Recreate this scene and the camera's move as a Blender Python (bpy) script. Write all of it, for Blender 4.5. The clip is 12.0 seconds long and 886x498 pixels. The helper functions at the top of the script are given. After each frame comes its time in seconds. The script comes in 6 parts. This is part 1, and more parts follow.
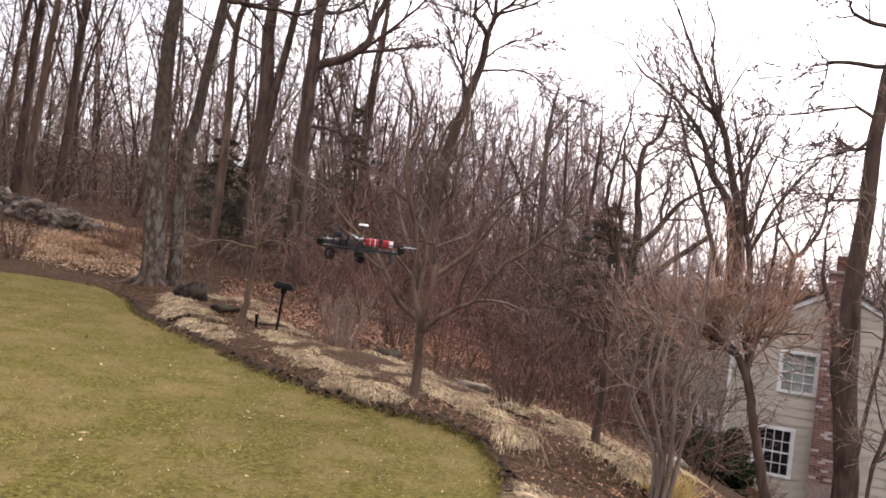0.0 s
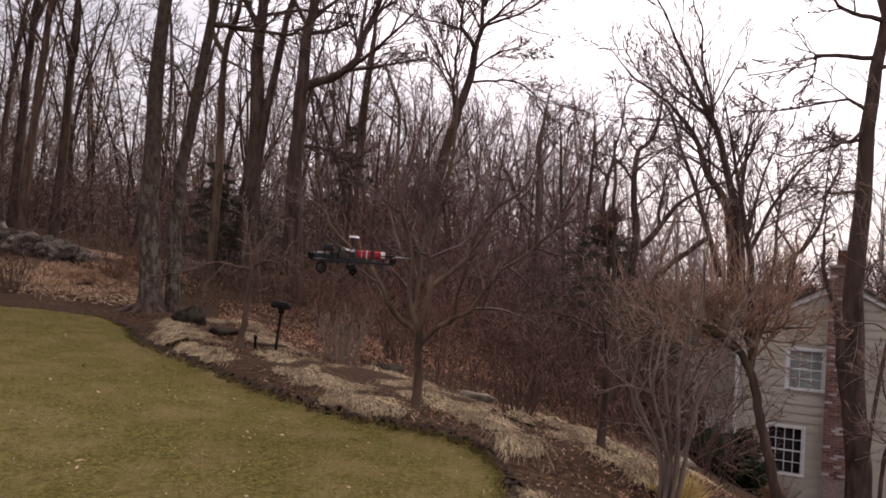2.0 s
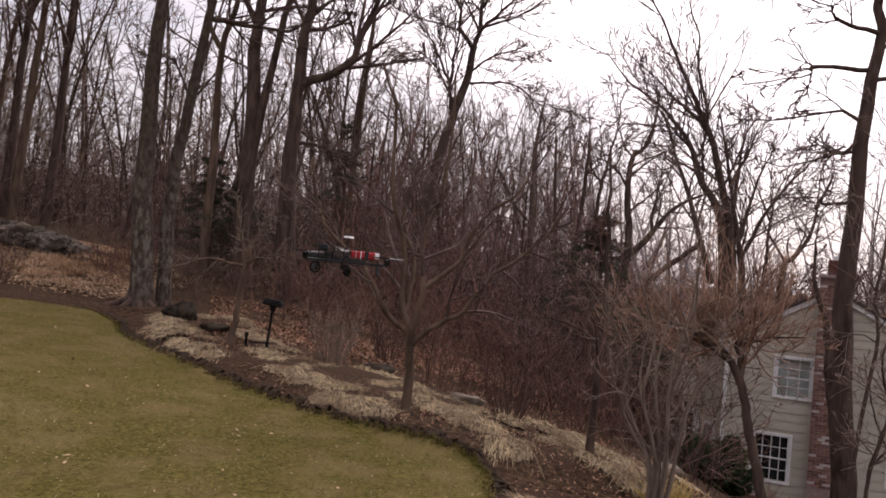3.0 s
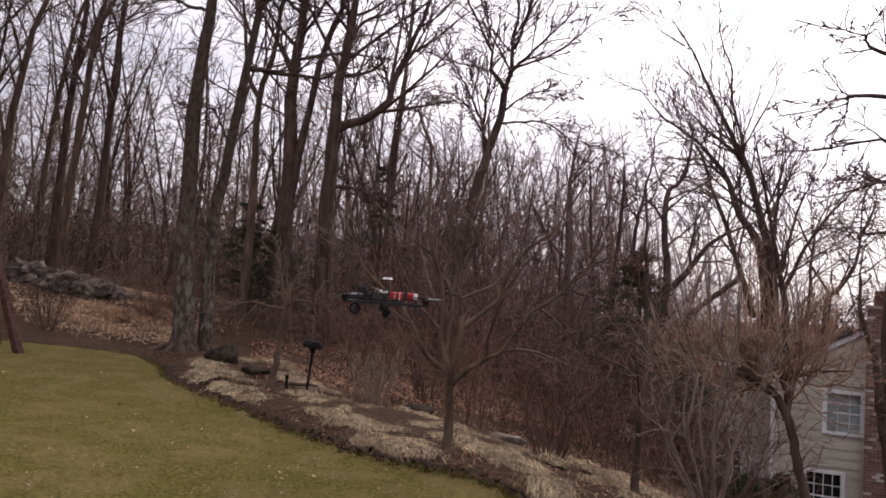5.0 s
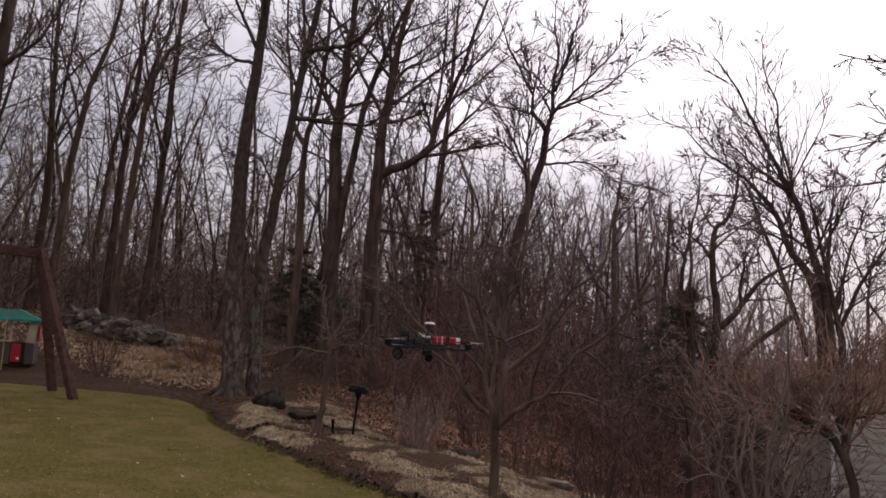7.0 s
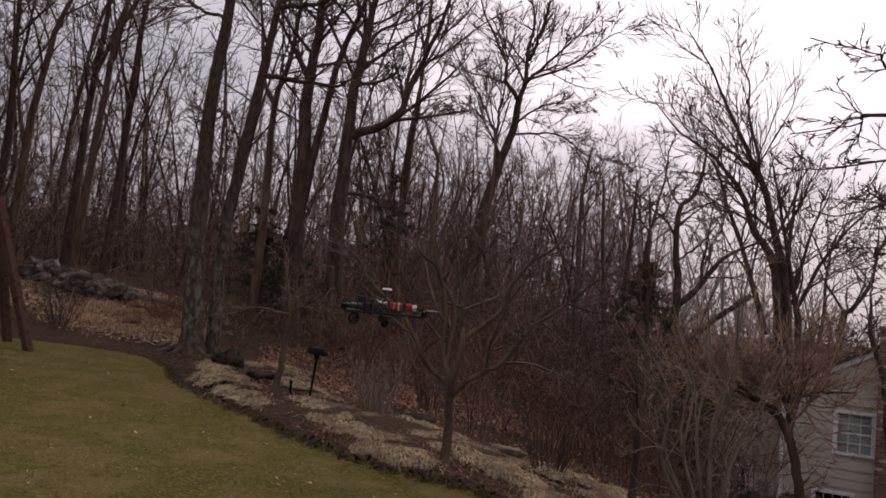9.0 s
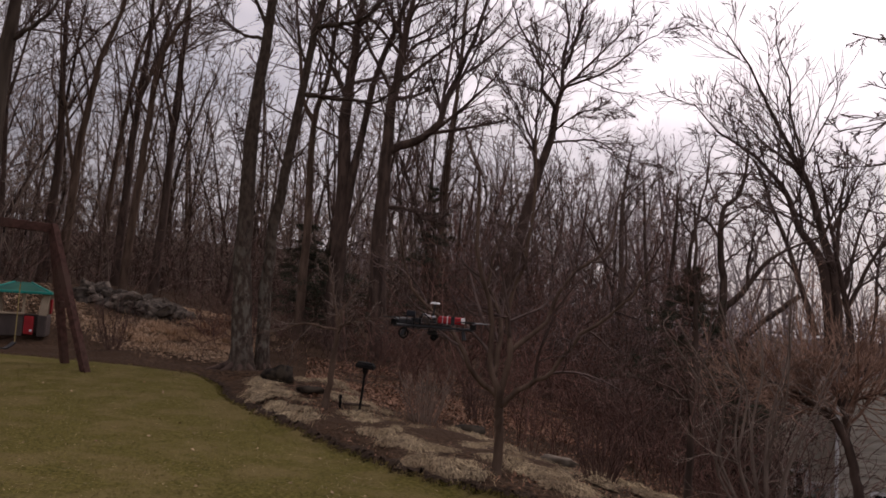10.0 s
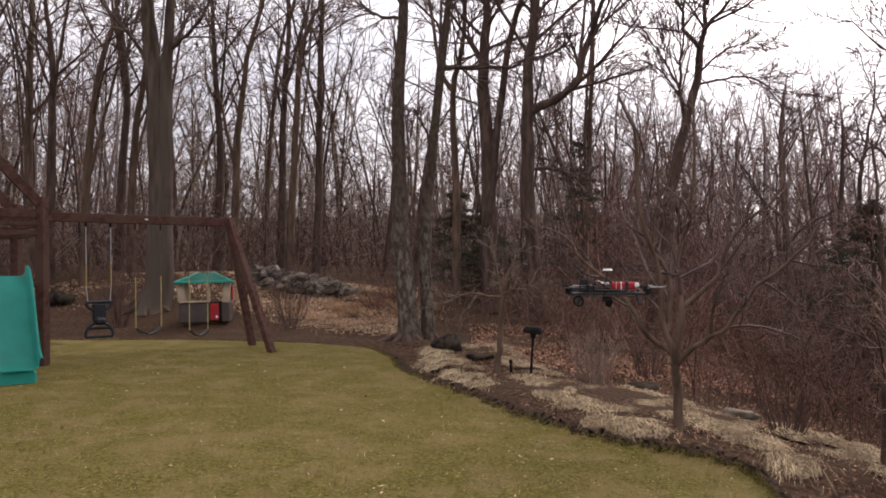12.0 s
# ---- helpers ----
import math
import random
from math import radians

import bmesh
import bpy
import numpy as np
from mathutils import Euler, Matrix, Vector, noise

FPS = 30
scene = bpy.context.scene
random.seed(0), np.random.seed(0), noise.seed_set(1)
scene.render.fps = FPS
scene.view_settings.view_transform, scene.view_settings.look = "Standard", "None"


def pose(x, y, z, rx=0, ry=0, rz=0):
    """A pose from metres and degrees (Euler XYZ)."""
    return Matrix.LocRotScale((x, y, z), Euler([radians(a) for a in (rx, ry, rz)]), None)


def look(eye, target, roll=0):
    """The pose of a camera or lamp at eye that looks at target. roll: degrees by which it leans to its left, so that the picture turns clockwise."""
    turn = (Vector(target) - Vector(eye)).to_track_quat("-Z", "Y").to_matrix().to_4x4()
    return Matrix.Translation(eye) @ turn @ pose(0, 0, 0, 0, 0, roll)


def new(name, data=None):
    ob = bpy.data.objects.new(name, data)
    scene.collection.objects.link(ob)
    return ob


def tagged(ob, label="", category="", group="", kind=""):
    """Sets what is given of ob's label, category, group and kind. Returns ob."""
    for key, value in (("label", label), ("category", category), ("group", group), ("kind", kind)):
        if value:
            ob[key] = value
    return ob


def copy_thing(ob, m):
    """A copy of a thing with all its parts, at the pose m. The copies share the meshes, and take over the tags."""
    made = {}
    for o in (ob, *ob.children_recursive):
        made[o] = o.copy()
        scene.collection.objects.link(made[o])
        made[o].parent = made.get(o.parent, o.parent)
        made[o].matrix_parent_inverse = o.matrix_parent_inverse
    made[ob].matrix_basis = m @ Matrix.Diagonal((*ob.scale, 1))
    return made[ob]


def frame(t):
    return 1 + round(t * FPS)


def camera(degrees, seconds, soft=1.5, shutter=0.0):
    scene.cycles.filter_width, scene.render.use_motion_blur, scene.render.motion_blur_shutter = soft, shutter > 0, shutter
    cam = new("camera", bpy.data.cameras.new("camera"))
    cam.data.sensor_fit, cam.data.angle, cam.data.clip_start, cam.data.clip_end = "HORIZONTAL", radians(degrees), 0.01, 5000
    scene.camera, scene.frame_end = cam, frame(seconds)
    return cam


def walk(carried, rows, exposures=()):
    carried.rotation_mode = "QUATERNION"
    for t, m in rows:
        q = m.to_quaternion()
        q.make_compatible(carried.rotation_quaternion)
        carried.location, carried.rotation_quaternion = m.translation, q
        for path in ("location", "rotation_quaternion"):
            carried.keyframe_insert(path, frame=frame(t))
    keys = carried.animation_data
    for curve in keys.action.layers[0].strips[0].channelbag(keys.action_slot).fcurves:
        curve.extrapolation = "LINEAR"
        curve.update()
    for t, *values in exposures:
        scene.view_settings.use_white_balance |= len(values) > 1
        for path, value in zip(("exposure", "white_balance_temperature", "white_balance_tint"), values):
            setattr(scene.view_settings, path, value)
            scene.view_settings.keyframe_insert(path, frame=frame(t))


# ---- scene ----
cam = camera(57.8, 12.0, soft=1.75)
walk(cam, [
    (0.0, pose(-0.05, 0.08, 1.59, 90.11, -6.10, -0.22)),
    (0.5, pose(-0.01, 0.09, 1.58, 90.78, -6.58, -3.81)),
    (1.0, pose(0.00, 0.10, 1.55, 91.47, -5.61, -5.41)),
    (1.5, pose(0.02, 0.14, 1.54, 90.79, -4.54, -3.83)),
    (2.0, pose(0.02, 0.13, 1.54, 91.21, -3.24, -0.11)),
    (2.5, pose(-0.01, 0.13, 1.55, 90.62, -4.47, 0.00)),
    (3.0, pose(-0.00, 0.13, 1.56, 91.23, -4.64, -0.71)),
    (4.8, pose(-0.01, 0.09, 1.57, 93.54, -3.54, 1.15)),
    (5.0, pose(-0.01, 0.08, 1.56, 93.85, -3.48, 1.92)),
    (5.5, pose(-0.02, 0.07, 1.58, 94.61, -3.17, 3.49)),
    (6.0, pose(-0.00, 0.08, 1.56, 95.51, -2.74, 4.74)),
    (6.5, pose(-0.01, 0.06, 1.55, 96.28, -2.85, 5.10)),
    (6.7, pose(-0.00, 0.05, 1.56, 96.64, -2.84, 5.30)),
    (8.3, pose(0.09, 0.02, 1.61, 94.86, -3.85, 3.57)),
    (8.5, pose(0.09, 0.03, 1.61, 94.09, -4.47, 3.32)),
    (9.0, pose(0.10, 0.03, 1.60, 94.32, -5.00, 2.87)),
    (9.5, pose(0.09, 0.01, 1.61, 95.72, -3.90, 3.56)),
    (10.0, pose(0.05, -0.04, 1.62, 94.80, -3.40, 5.82)),
    (10.5, pose(-0.03, -0.10, 1.64, 91.92, -1.74, 7.80)),
    (11.0, pose(-0.07, -0.19, 1.70, 91.37, 0.71, 10.63)),
    (11.5, pose(-0.10, -0.23, 1.73, 90.57, 1.27, 13.37)),
    (12.0, pose(-0.12, -0.25, 1.73, 91.59, 1.19, 16.24)),
], exposures=[(0.0, 0.96, 6650, 18), (0.9, 0.52, 6850, 22), (2.0, -0.02, 6850, 23), (2.5, -0.05, 6850, 23), (5.5, -0.03, 6550, 22), (6.5, -0.36, 6550, 22),
              (8.5, -0.70, 6750, 24), (9.5, -0.78, 6750, 24), (10.5, -0.70, 6750, 23), (11.2, 0.05, 6750, 20), (11.6, 0.13, 6750, 19), (12.0, 0.3, 6750, 19)])

# ---- light: a bright overcast sky ----
world = bpy.data.worlds.new("sky")
scene.world = world
world.use_nodes = True
wn, wl = world.node_tree.nodes, world.node_tree.links
wn.clear()
SUN_EL, SUN_AZ = radians(42), radians(24)
sky = wn.new("ShaderNodeTexSky")
sky.sky_type, sky.sun_disc = "NISHITA", False
sky.sun_elevation, sky.sun_rotation = SUN_EL, SUN_AZ
sky.dust_density = 3.0
sky_gain = wn.new("ShaderNodeVectorMath")
sky_gain.operation = "SCALE"
sky_gain.inputs["Scale"].default_value = 0.11
wl.new(sky.outputs[0], sky_gain.inputs[0])
w_co = wn.new("ShaderNodeTexCoord")
w_map = wn.new("ShaderNodeMapping")
w_map.inputs["Scale"].default_value = (1.0, 1.0, 2.6)
wl.new(w_co.outputs["Generated"], w_map.inputs[0])
cloud = wn.new("ShaderNodeTexNoise")
cloud.inputs["Scale"].default_value, cloud.inputs["Detail"].default_value = 2.4, 6.0
wl.new(w_map.outputs[0], cloud.inputs["Vector"])
cloud_ramp = wn.new("ShaderNodeValToRGB")
cloud_ramp.color_ramp.elements[0].position, cloud_ramp.color_ramp.elements[0].color = 0.32, (0.53, 0.55, 0.60, 1)
cloud_ramp.color_ramp.elements[1].position, cloud_ramp.color_ramp.elements[1].color = 0.66, (1.0, 0.98, 0.99, 1)
wl.new(cloud.outputs[0], cloud_ramp.inputs[0])
w_mix = wn.new("ShaderNodeMixRGB")
w_mix.inputs[0].default_value = 0.8
wl.new(sky_gain.outputs[0], w_mix.inputs[1])
# thin cloud is brighter towards the veiled sun
to_sun = Vector((math.sin(SUN_AZ) * math.cos(SUN_EL), math.cos(SUN_AZ) * math.cos(SUN_EL), math.sin(SUN_EL)))
w_dot = wn.new("ShaderNodeVectorMath")
w_dot.operation = "DOT_PRODUCT"
w_dot.inputs[1].default_value = to_sun
wl.new(w_co.outputs["Generated"], w_dot.inputs[0])
w_max = wn.new("ShaderNodeMath")
w_max.operation = "MAXIMUM"
w_max.inputs[1].default_value = 0.0
wl.new(w_dot.outputs["Value"], w_max.inputs[0])
w_pow = wn.new("ShaderNodeMath")
w_pow.operation = "POWER"
w_pow.inputs[1].default_value = 5.0
wl.new(w_max.outputs[0], w_pow.inputs[0])
w_add = wn.new("ShaderNodeMath")
w_add.operation = "MULTIPLY_ADD"
w_add.inputs[1].default_value, w_add.inputs[2].default_value = 1.9, 0.50
wl.new(w_pow.outputs[0], w_add.inputs[0])
# and, as under any overcast, brighter overhead than at the horizon
w_sep = wn.new("ShaderNodeSeparateXYZ")
wl.new(w_co.outputs["Generated"], w_sep.inputs[0])
w_up = wn.new("ShaderNodeMath")
w_up.operation = "MULTIPLY_ADD"
w_up.inputs[1].default_value = 1.05
wl.new(w_sep.outputs["Z"], w_up.inputs[0])
wl.new(w_add.outputs[0], w_up.inputs[2])
w_glow = wn.new("ShaderNodeVectorMath")
w_glow.operation = "SCALE"
wl.new(cloud_ramp.outputs[0], w_glow.inputs[0])
wl.new(w_up.outputs[0], w_glow.inputs["Scale"])
wl.new(w_glow.outputs[0], w_mix.inputs[2])
w_bg = wn.new("ShaderNodeBackground")
w_bg.inputs["Strength"].default_value = 1.25
wl.new(w_mix.outputs[0], w_bg.inputs[0])
w_out = wn.new("ShaderNodeOutputWorld")
wl.new(w_bg.outputs[0], w_out.inputs[0])

sun_data = bpy.data.lights.new("sun", "SUN")
sun_data.energy, sun_data.angle, sun_data.color = 0.8, radians(16), (1.0, 0.96, 0.9)
sun = new("sun", sun_data)
sun.matrix_world = look((0, 0, 0), (-math.sin(SUN_AZ) * math.cos(SUN_EL), -math.cos(SUN_AZ) * math.cos(SUN_EL), -math.sin(SUN_EL)))


# ---- materials ----
def material(name, c1, c2, scale=8.0, rough=0.9, bump=0.3, c3=None, big=0.8, stretch=(1, 1, 1), metal=0.0, island=0.0, distance=0.02):
    """Two colours by fine grain, a third by large patches, and relief."""
    m = bpy.data.materials.new(name)
    m.use_nodes = True
    n, l = m.node_tree.nodes, m.node_tree.links
    b = n["Principled BSDF"]
    b.inputs["Roughness"].default_value, b.inputs["Metallic"].default_value = rough, metal
    b.inputs["Specular IOR Level"].default_value = 0.08 if rough >= 0.75 else 0.4
    co, mp = n.new("ShaderNodeTexCoord"), n.new("ShaderNodeMapping")
    mp.inputs["Scale"].default_value = stretch
    l.new(co.outputs["Object"], mp.inputs[0])
    fine = n.new("ShaderNodeTexNoise")
    fine.inputs["Scale"].default_value, fine.inputs["Detail"].default_value = scale, 5.0
    l.new(mp.outputs[0], fine.inputs["Vector"])
    ramp = n.new("ShaderNodeValToRGB")
    ramp.color_ramp.elements[0].position, ramp.color_ramp.elements[1].position = 0.36, 0.64
    ramp.color_ramp.elements[0].color, ramp.color_ramp.elements[1].color = (*c1, 1), (*c2, 1)
    l.new(fine.outputs[0], ramp.inputs[0])
    out = ramp.outputs[0]
    if c3:
        patch = n.new("ShaderNodeTexNoise")
        patch.inputs["Scale"].default_value, patch.inputs["Detail"].default_value = big, 4.0
        l.new(mp.outputs[0], patch.inputs["Vector"])
        pr = n.new("ShaderNodeValToRGB")
        pr.color_ramp.elements[0].position, pr.color_ramp.elements[1].position = 0.45, 0.62
        l.new(patch.outputs[0], pr.inputs[0])
        mix = n.new("ShaderNodeMixRGB")
        l.new(pr.outputs[0], mix.inputs[0])
        l.new(out, mix.inputs[1])
        mix.inputs[2].default_value = (*c3, 1)
        out = mix.outputs[0]
    if island:
        geo, hsv, mr = n.new("ShaderNodeNewGeometry"), n.new("ShaderNodeHueSaturation"), n.new("ShaderNodeMapRange")
        mr.inputs["To Min"].default_value, mr.inputs["To Max"].default_value = 1 - island, 1 + island
        l.new(geo.outputs["Random Per Island"], mr.inputs[0])
        l.new(mr.outputs[0], hsv.inputs["Value"])
        l.new(out, hsv.inputs["Color"])
        out = hsv.outputs[0]
    l.new(out, b.inputs["Base Color"])
    if bump:
        bp = n.new("ShaderNodeBump")
        bp.inputs["Strength"].default_value, bp.inputs["Distance"].default_value = bump, distance
        l.new(fine.outputs[0], bp.inputs["Height"])
        l.new(bp.outputs[0], b.inputs["Normal"])
    return m


def object_varied(m, amount):
    """Each object of the material a little lighter or darker."""
    n, l = m.node_tree.nodes, m.node_tree.links
    b = n["Principled BSDF"]
    src = b.inputs["Base Color"].links[0].from_socket
    info, hsv, mr = n.new("ShaderNodeObjectInfo"), n.new("ShaderNodeHueSaturation"), n.new("ShaderNodeMapRange")
    mr.inputs["To Min"].default_value, mr.inputs["To Max"].default_value = 1 - amount, 1 + amount
    l.new(info.outputs["Random"], mr.inputs[0])
    l.new(mr.outputs[0], hsv.inputs["Value"])
    l.new(src, hsv.inputs["Color"])
    l.new(hsv.outputs[0], b.inputs["Base Color"])
    return m


M_GROUND = material("mulch_and_leaf_litter", (0.020, 0.0115, 0.0068), (0.085, 0.049, 0.028), 16, 0.95, 1.0, (0.050, 0.029, 0.017), 0.7, distance=0.06)
# one dark tone for damp soil and for the shadow line of the cut edge
M_SOIL = material("damp_soil_and_trench_shade", (0.020, 0.0130, 0.0088), (0.064, 0.041, 0.027), 40, 0.95, 1.0, distance=0.03)
M_LAWN = material("winter_lawn", (0.066, 0.058, 0.013), (0.142, 0.115, 0.031), 30, 0.95, 0.8, (0.142, 0.108, 0.040), 2.2)
M_BLADE = material("grass_blades", (0.076, 0.068, 0.015), (0.155, 0.126, 0.035), 6, 0.8, 0, (0.168, 0.126, 0.050), 1.6, island=0.55)


def see_through_light(m, share):
    """Thin blades let some light through."""
    n, l = m.node_tree.nodes, m.node_tree.links
    b = n["Principled BSDF"]
    tr, mix = n.new("ShaderNodeBsdfTranslucent"), n.new("ShaderNodeMixShader")
    l.new(b.inputs["Base Color"].links[0].from_socket, tr.inputs["Color"])
    mix.inputs[0].default_value = share
    l.new(b.outputs[0], mix.inputs[1])
    l.new(tr.outputs[0], mix.inputs[2])
    l.new(mix.outputs[0], n["Material Output"].inputs["Surface"])


see_through_light(M_BLADE, 0.45)
# aerial haze put into the colour: paler, greyer twigs for the far woods
M_HAZE = material("haze_tinted_far_twigs", (0.19, 0.158, 0.147), (0.29, 0.243, 0.228), 3, 0.95, 0, island=0.3)
M_PALEHAZE = material("haze_paled_far_twigs", (0.25, 0.208, 0.202), (0.36, 0.305, 0.298), 3, 0.95, 0, island=0.3)
M_STRAW = material("dead_straw", (0.26, 0.192, 0.113), (0.56, 0.440, 0.275), 5, 0.9, 0, (0.19, 0.132, 0.080), 1.8, island=0.4)
M_THATCH = material("matted_straw", (0.055, 0.037, 0.023), (0.34, 0.262, 0.168), 30, 0.95, 1.0, (0.11, 0.075, 0.046), 5.0, (1, 1, 0.4), distance=0.05)
M_LEAF = material("fallen_leaves", (0.145, 0.072, 0.046), (0.335, 0.20, 0.13), 9, 0.85, 0, (0.24, 0.126, 0.08), 1.0, island=0.45)
M_BARK = material("grey_bark", (0.063, 0.042, 0.031), (0.170, 0.116, 0.086), 9, 0.95, 0.9, (0.112, 0.077, 0.056), 1.2, (1, 1, 0.22), distance=0.03)
M_LICHEN = material("lichened_bark", (0.050, 0.037, 0.029), (0.098, 0.073, 0.057), 16, 0.95, 1.0, (0.175, 0.158, 0.128), 13.0, (1, 1, 0.5), distance=0.035)


def low_growth(m, top):
    """Keeps the pale patches of lichen to the lower part of a trunk."""
    n, l = m.node_tree.nodes, m.node_tree.links
    mix = next(k for k in n if k.bl_idname == "ShaderNodeMixRGB")
    src = mix.inputs[0].links[0].from_socket
    src.node.color_ramp.elements[0].position, src.node.color_ramp.elements[1].position = 0.47, 0.60
    co, sep, mr, mul = n.new("ShaderNodeTexCoord"), n.new("ShaderNodeSeparateXYZ"), n.new("ShaderNodeMapRange"), n.new("ShaderNodeMath")
    l.new(co.outputs["Object"], sep.inputs[0])
    l.new(sep.outputs["Z"], mr.inputs[0])
    mr.inputs["From Min"].default_value, mr.inputs["From Max"].default_value = top * 0.55, top
    mr.inputs["To Min"].default_value, mr.inputs["To Max"].default_value = 0.85, 0.0
    mul.operation = "MULTIPLY"
    l.new(src, mul.inputs[0])
    l.new(mr.outputs[0], mul.inputs[1])
    # and clear of the dark foot
    foot_mr, foot_mul = n.new("ShaderNodeMapRange"), n.new("ShaderNodeMath")
    foot_mr.inputs["From Min"].default_value, foot_mr.inputs["From Max"].default_value = 0.12, 0.5
    l.new(sep.outputs["Z"], foot_mr.inputs[0])
    foot_mul.operation = "MULTIPLY"
    l.new(mul.outputs[0], foot_mul.inputs[0])
    l.new(foot_mr.outputs[0], foot_mul.inputs[1])
    l.new(foot_mul.outputs[0], mix.inputs[0])
    return m


low_growth(M_LICHEN, 3.0)
M_DARKBARK = material("dark_bark", (0.044, 0.031, 0.025), (0.122, 0.084, 0.067), 9, 0.95, 0.8, (0.088, 0.060, 0.048), 1.2, (1, 1, 0.25), distance=0.03)
M_GREATBARK = material("great_grey_bark", (0.044, 0.032, 0.025), (0.120, 0.091, 0.071), 7, 0.95, 1.0, (0.092, 0.073, 0.057), 1.4, (1, 1, 0.16), distance=0.04)
M_RUST = material("rust_stems", (0.115, 0.054, 0.034), (0.21, 0.105, 0.062), 3, 0.95, 0, island=0.3)
M_GREYBARK = material("smooth_grey_bark", (0.115, 0.085, 0.068), (0.235, 0.182, 0.150), 8, 0.95, 0.4, (0.165, 0.126, 0.102), 2.0, (1, 1, 0.3))
M_TANLEAF = material("tan_fallen_leaves", (0.28, 0.182, 0.115), (0.54, 0.385, 0.26), 9, 0.85, 0, (0.39, 0.262, 0.165), 1.0, island=0.45)
M_TWIG = material("grey_twigs", (0.165, 0.122, 0.097), (0.29, 0.22, 0.176), 3, 0.95, 0, island=0.3)
M_REDTWIG = material("reddish_twigs", (0.125, 0.073, 0.060), (0.225, 0.136, 0.112), 3, 0.95, 0, island=0.3)
M_TAN = material("tan_twigs", (0.20, 0.122, 0.088), (0.345, 0.218, 0.158), 3, 0.95, 0, island=0.4)
M_DARKTWIG = material("dark_twigs", (0.086, 0.060, 0.053), (0.178, 0.128, 0.112), 3, 0.95, 0, island=0.3)
M_REDBRUSH = material("red_brown_brush", (0.096, 0.050, 0.039), (0.190, 0.106, 0.083), 2, 0.95, 0, island=0.45)
M_BRUSH = material("brown_brush", (0.076, 0.045, 0.037), (0.152, 0.096, 0.078), 2, 0.95, 0, island=0.45)
M_YEW = material("yew_needles", (0.020, 0.034, 0.014), (0.062, 0.092, 0.038), 5, 0.75, 0, (0.030, 0.042, 0.018), 1.4, island=0.4)
M_NEEDLE = material("dark_needles", (0.034, 0.038, 0.025), (0.080, 0.082, 0.056), 4, 0.8, 0, (0.092, 0.066, 0.048), 1.0, island=0.4)
M_STONE = object_varied(material("field_stone", (0.030, 0.024, 0.020), (0.092, 0.073, 0.059), 7, 0.9, 0.8, (0.145, 0.119, 0.096), 3.0), 0.55)
M_BOULDER = material("dark_boulder", (0.010, 0.008, 0.0065), (0.036, 0.028, 0.022), 9, 0.95, 0.9, (0.055, 0.043, 0.031), 4.5)
M_GOLD = material("golden_grass", (0.38, 0.27, 0.10), (0.58, 0.44, 0.19), 5, 0.9, 0, island=0.35)
M_PALESTONE = material("pale_stone", (0.16, 0.13, 0.10), (0.30, 0.25, 0.20), 9, 0.95, 0.8, (0.12, 0.095, 0.07), 4.0)
M_REDWOOD = material("stained_redwood", (0.052, 0.026, 0.021), (0.100, 0.050, 0.040), 12, 0.8, 0.3, (0.085, 0.050, 0.039), 1.5, (1, 1, 1))
M_TEAL = material("teal_plastic", (0.0, 0.235, 0.185), (0.0, 0.27, 0.215), 4, 0.6, 0.05, (0.0, 0.29, 0.235), 1.0)
M_GREENPL = material("green_plastic", (0.0, 0.13, 0.09), (0.01, 0.17, 0.12), 5, 0.5, 0.05)
M_BEIGE = material("beige_plastic", (0.40, 0.32, 0.22), (0.46, 0.37, 0.26), 5, 0.6, 0.05, (0.36, 0.28, 0.2), 2.0)
M_BROWNPL = material("brown_plastic", (0.055, 0.04, 0.035), (0.08, 0.06, 0.05), 5, 0.6, 0.05)
M_REDPL = material("red_plastic", (0.32, 0.01, 0.015), (0.38, 0.015, 0.02), 5, 0.4, 0.03)
M_NAVY = material("navy_plastic", (0.005, 0.006, 0.011), (0.009, 0.011, 0.018), 6, 0.6, 0.05)
M_YELLOWROPE = material("yellow_rope", (0.33, 0.25, 0.10), (0.42, 0.33, 0.15), 40, 0.8, 0.3)
M_BLACK = material("black_plastic", (0.008, 0.008, 0.009), (0.018, 0.018, 0.02), 10, 0.5, 0.1)
M_BLACKMETAL = material("black_painted_iron", (0.008, 0.008, 0.008), (0.02, 0.018, 0.017), 10, 0.8, 0.2)
M_STEEL = material("bare_steel", (0.42, 0.42, 0.44), (0.55, 0.55, 0.56), 20, 0.35, 0.05, metal=0.9)
M_WHITE = material("white_paint", (0.68, 0.68, 0.67), (0.78, 0.78, 0.77), 6, 0.6, 0.1)
M_SIDING = object_varied(material("grey_beige_siding", (0.47, 0.435, 0.362), (0.54, 0.50, 0.418), 4, 0.75, 0.1, (0.42, 0.385, 0.315), 0.6, (0.3, 1, 1)), 0.06)
M_BRICK = object_varied(material("weathered_brick", (0.13, 0.052, 0.040), (0.21, 0.092, 0.070), 12, 0.9, 0.4, (0.30, 0.23, 0.20), 1.3), 0.4)
M_PALEBRICK = object_varied(material("whitened_brick", (0.42, 0.36, 0.33), (0.55, 0.50, 0.47), 12, 0.9, 0.4), 0.15)
M_MORTAR = material("mortar", (0.24, 0.17, 0.15), (0.32, 0.25, 0.22), 20, 0.95, 0.4)
M_ROOF = material("brown_shingles", (0.045, 0.036, 0.032), (0.10, 0.08, 0.072), 6, 0.95, 0.4, (0.075, 0.06, 0.055), 0.8)
M_CURTAIN = material("pale_curtain", (0.42, 0.44, 0.43), (0.50, 0.52, 0.50), 4, 0.9, 0.1, (0.36, 0.39, 0.37), 1.5)
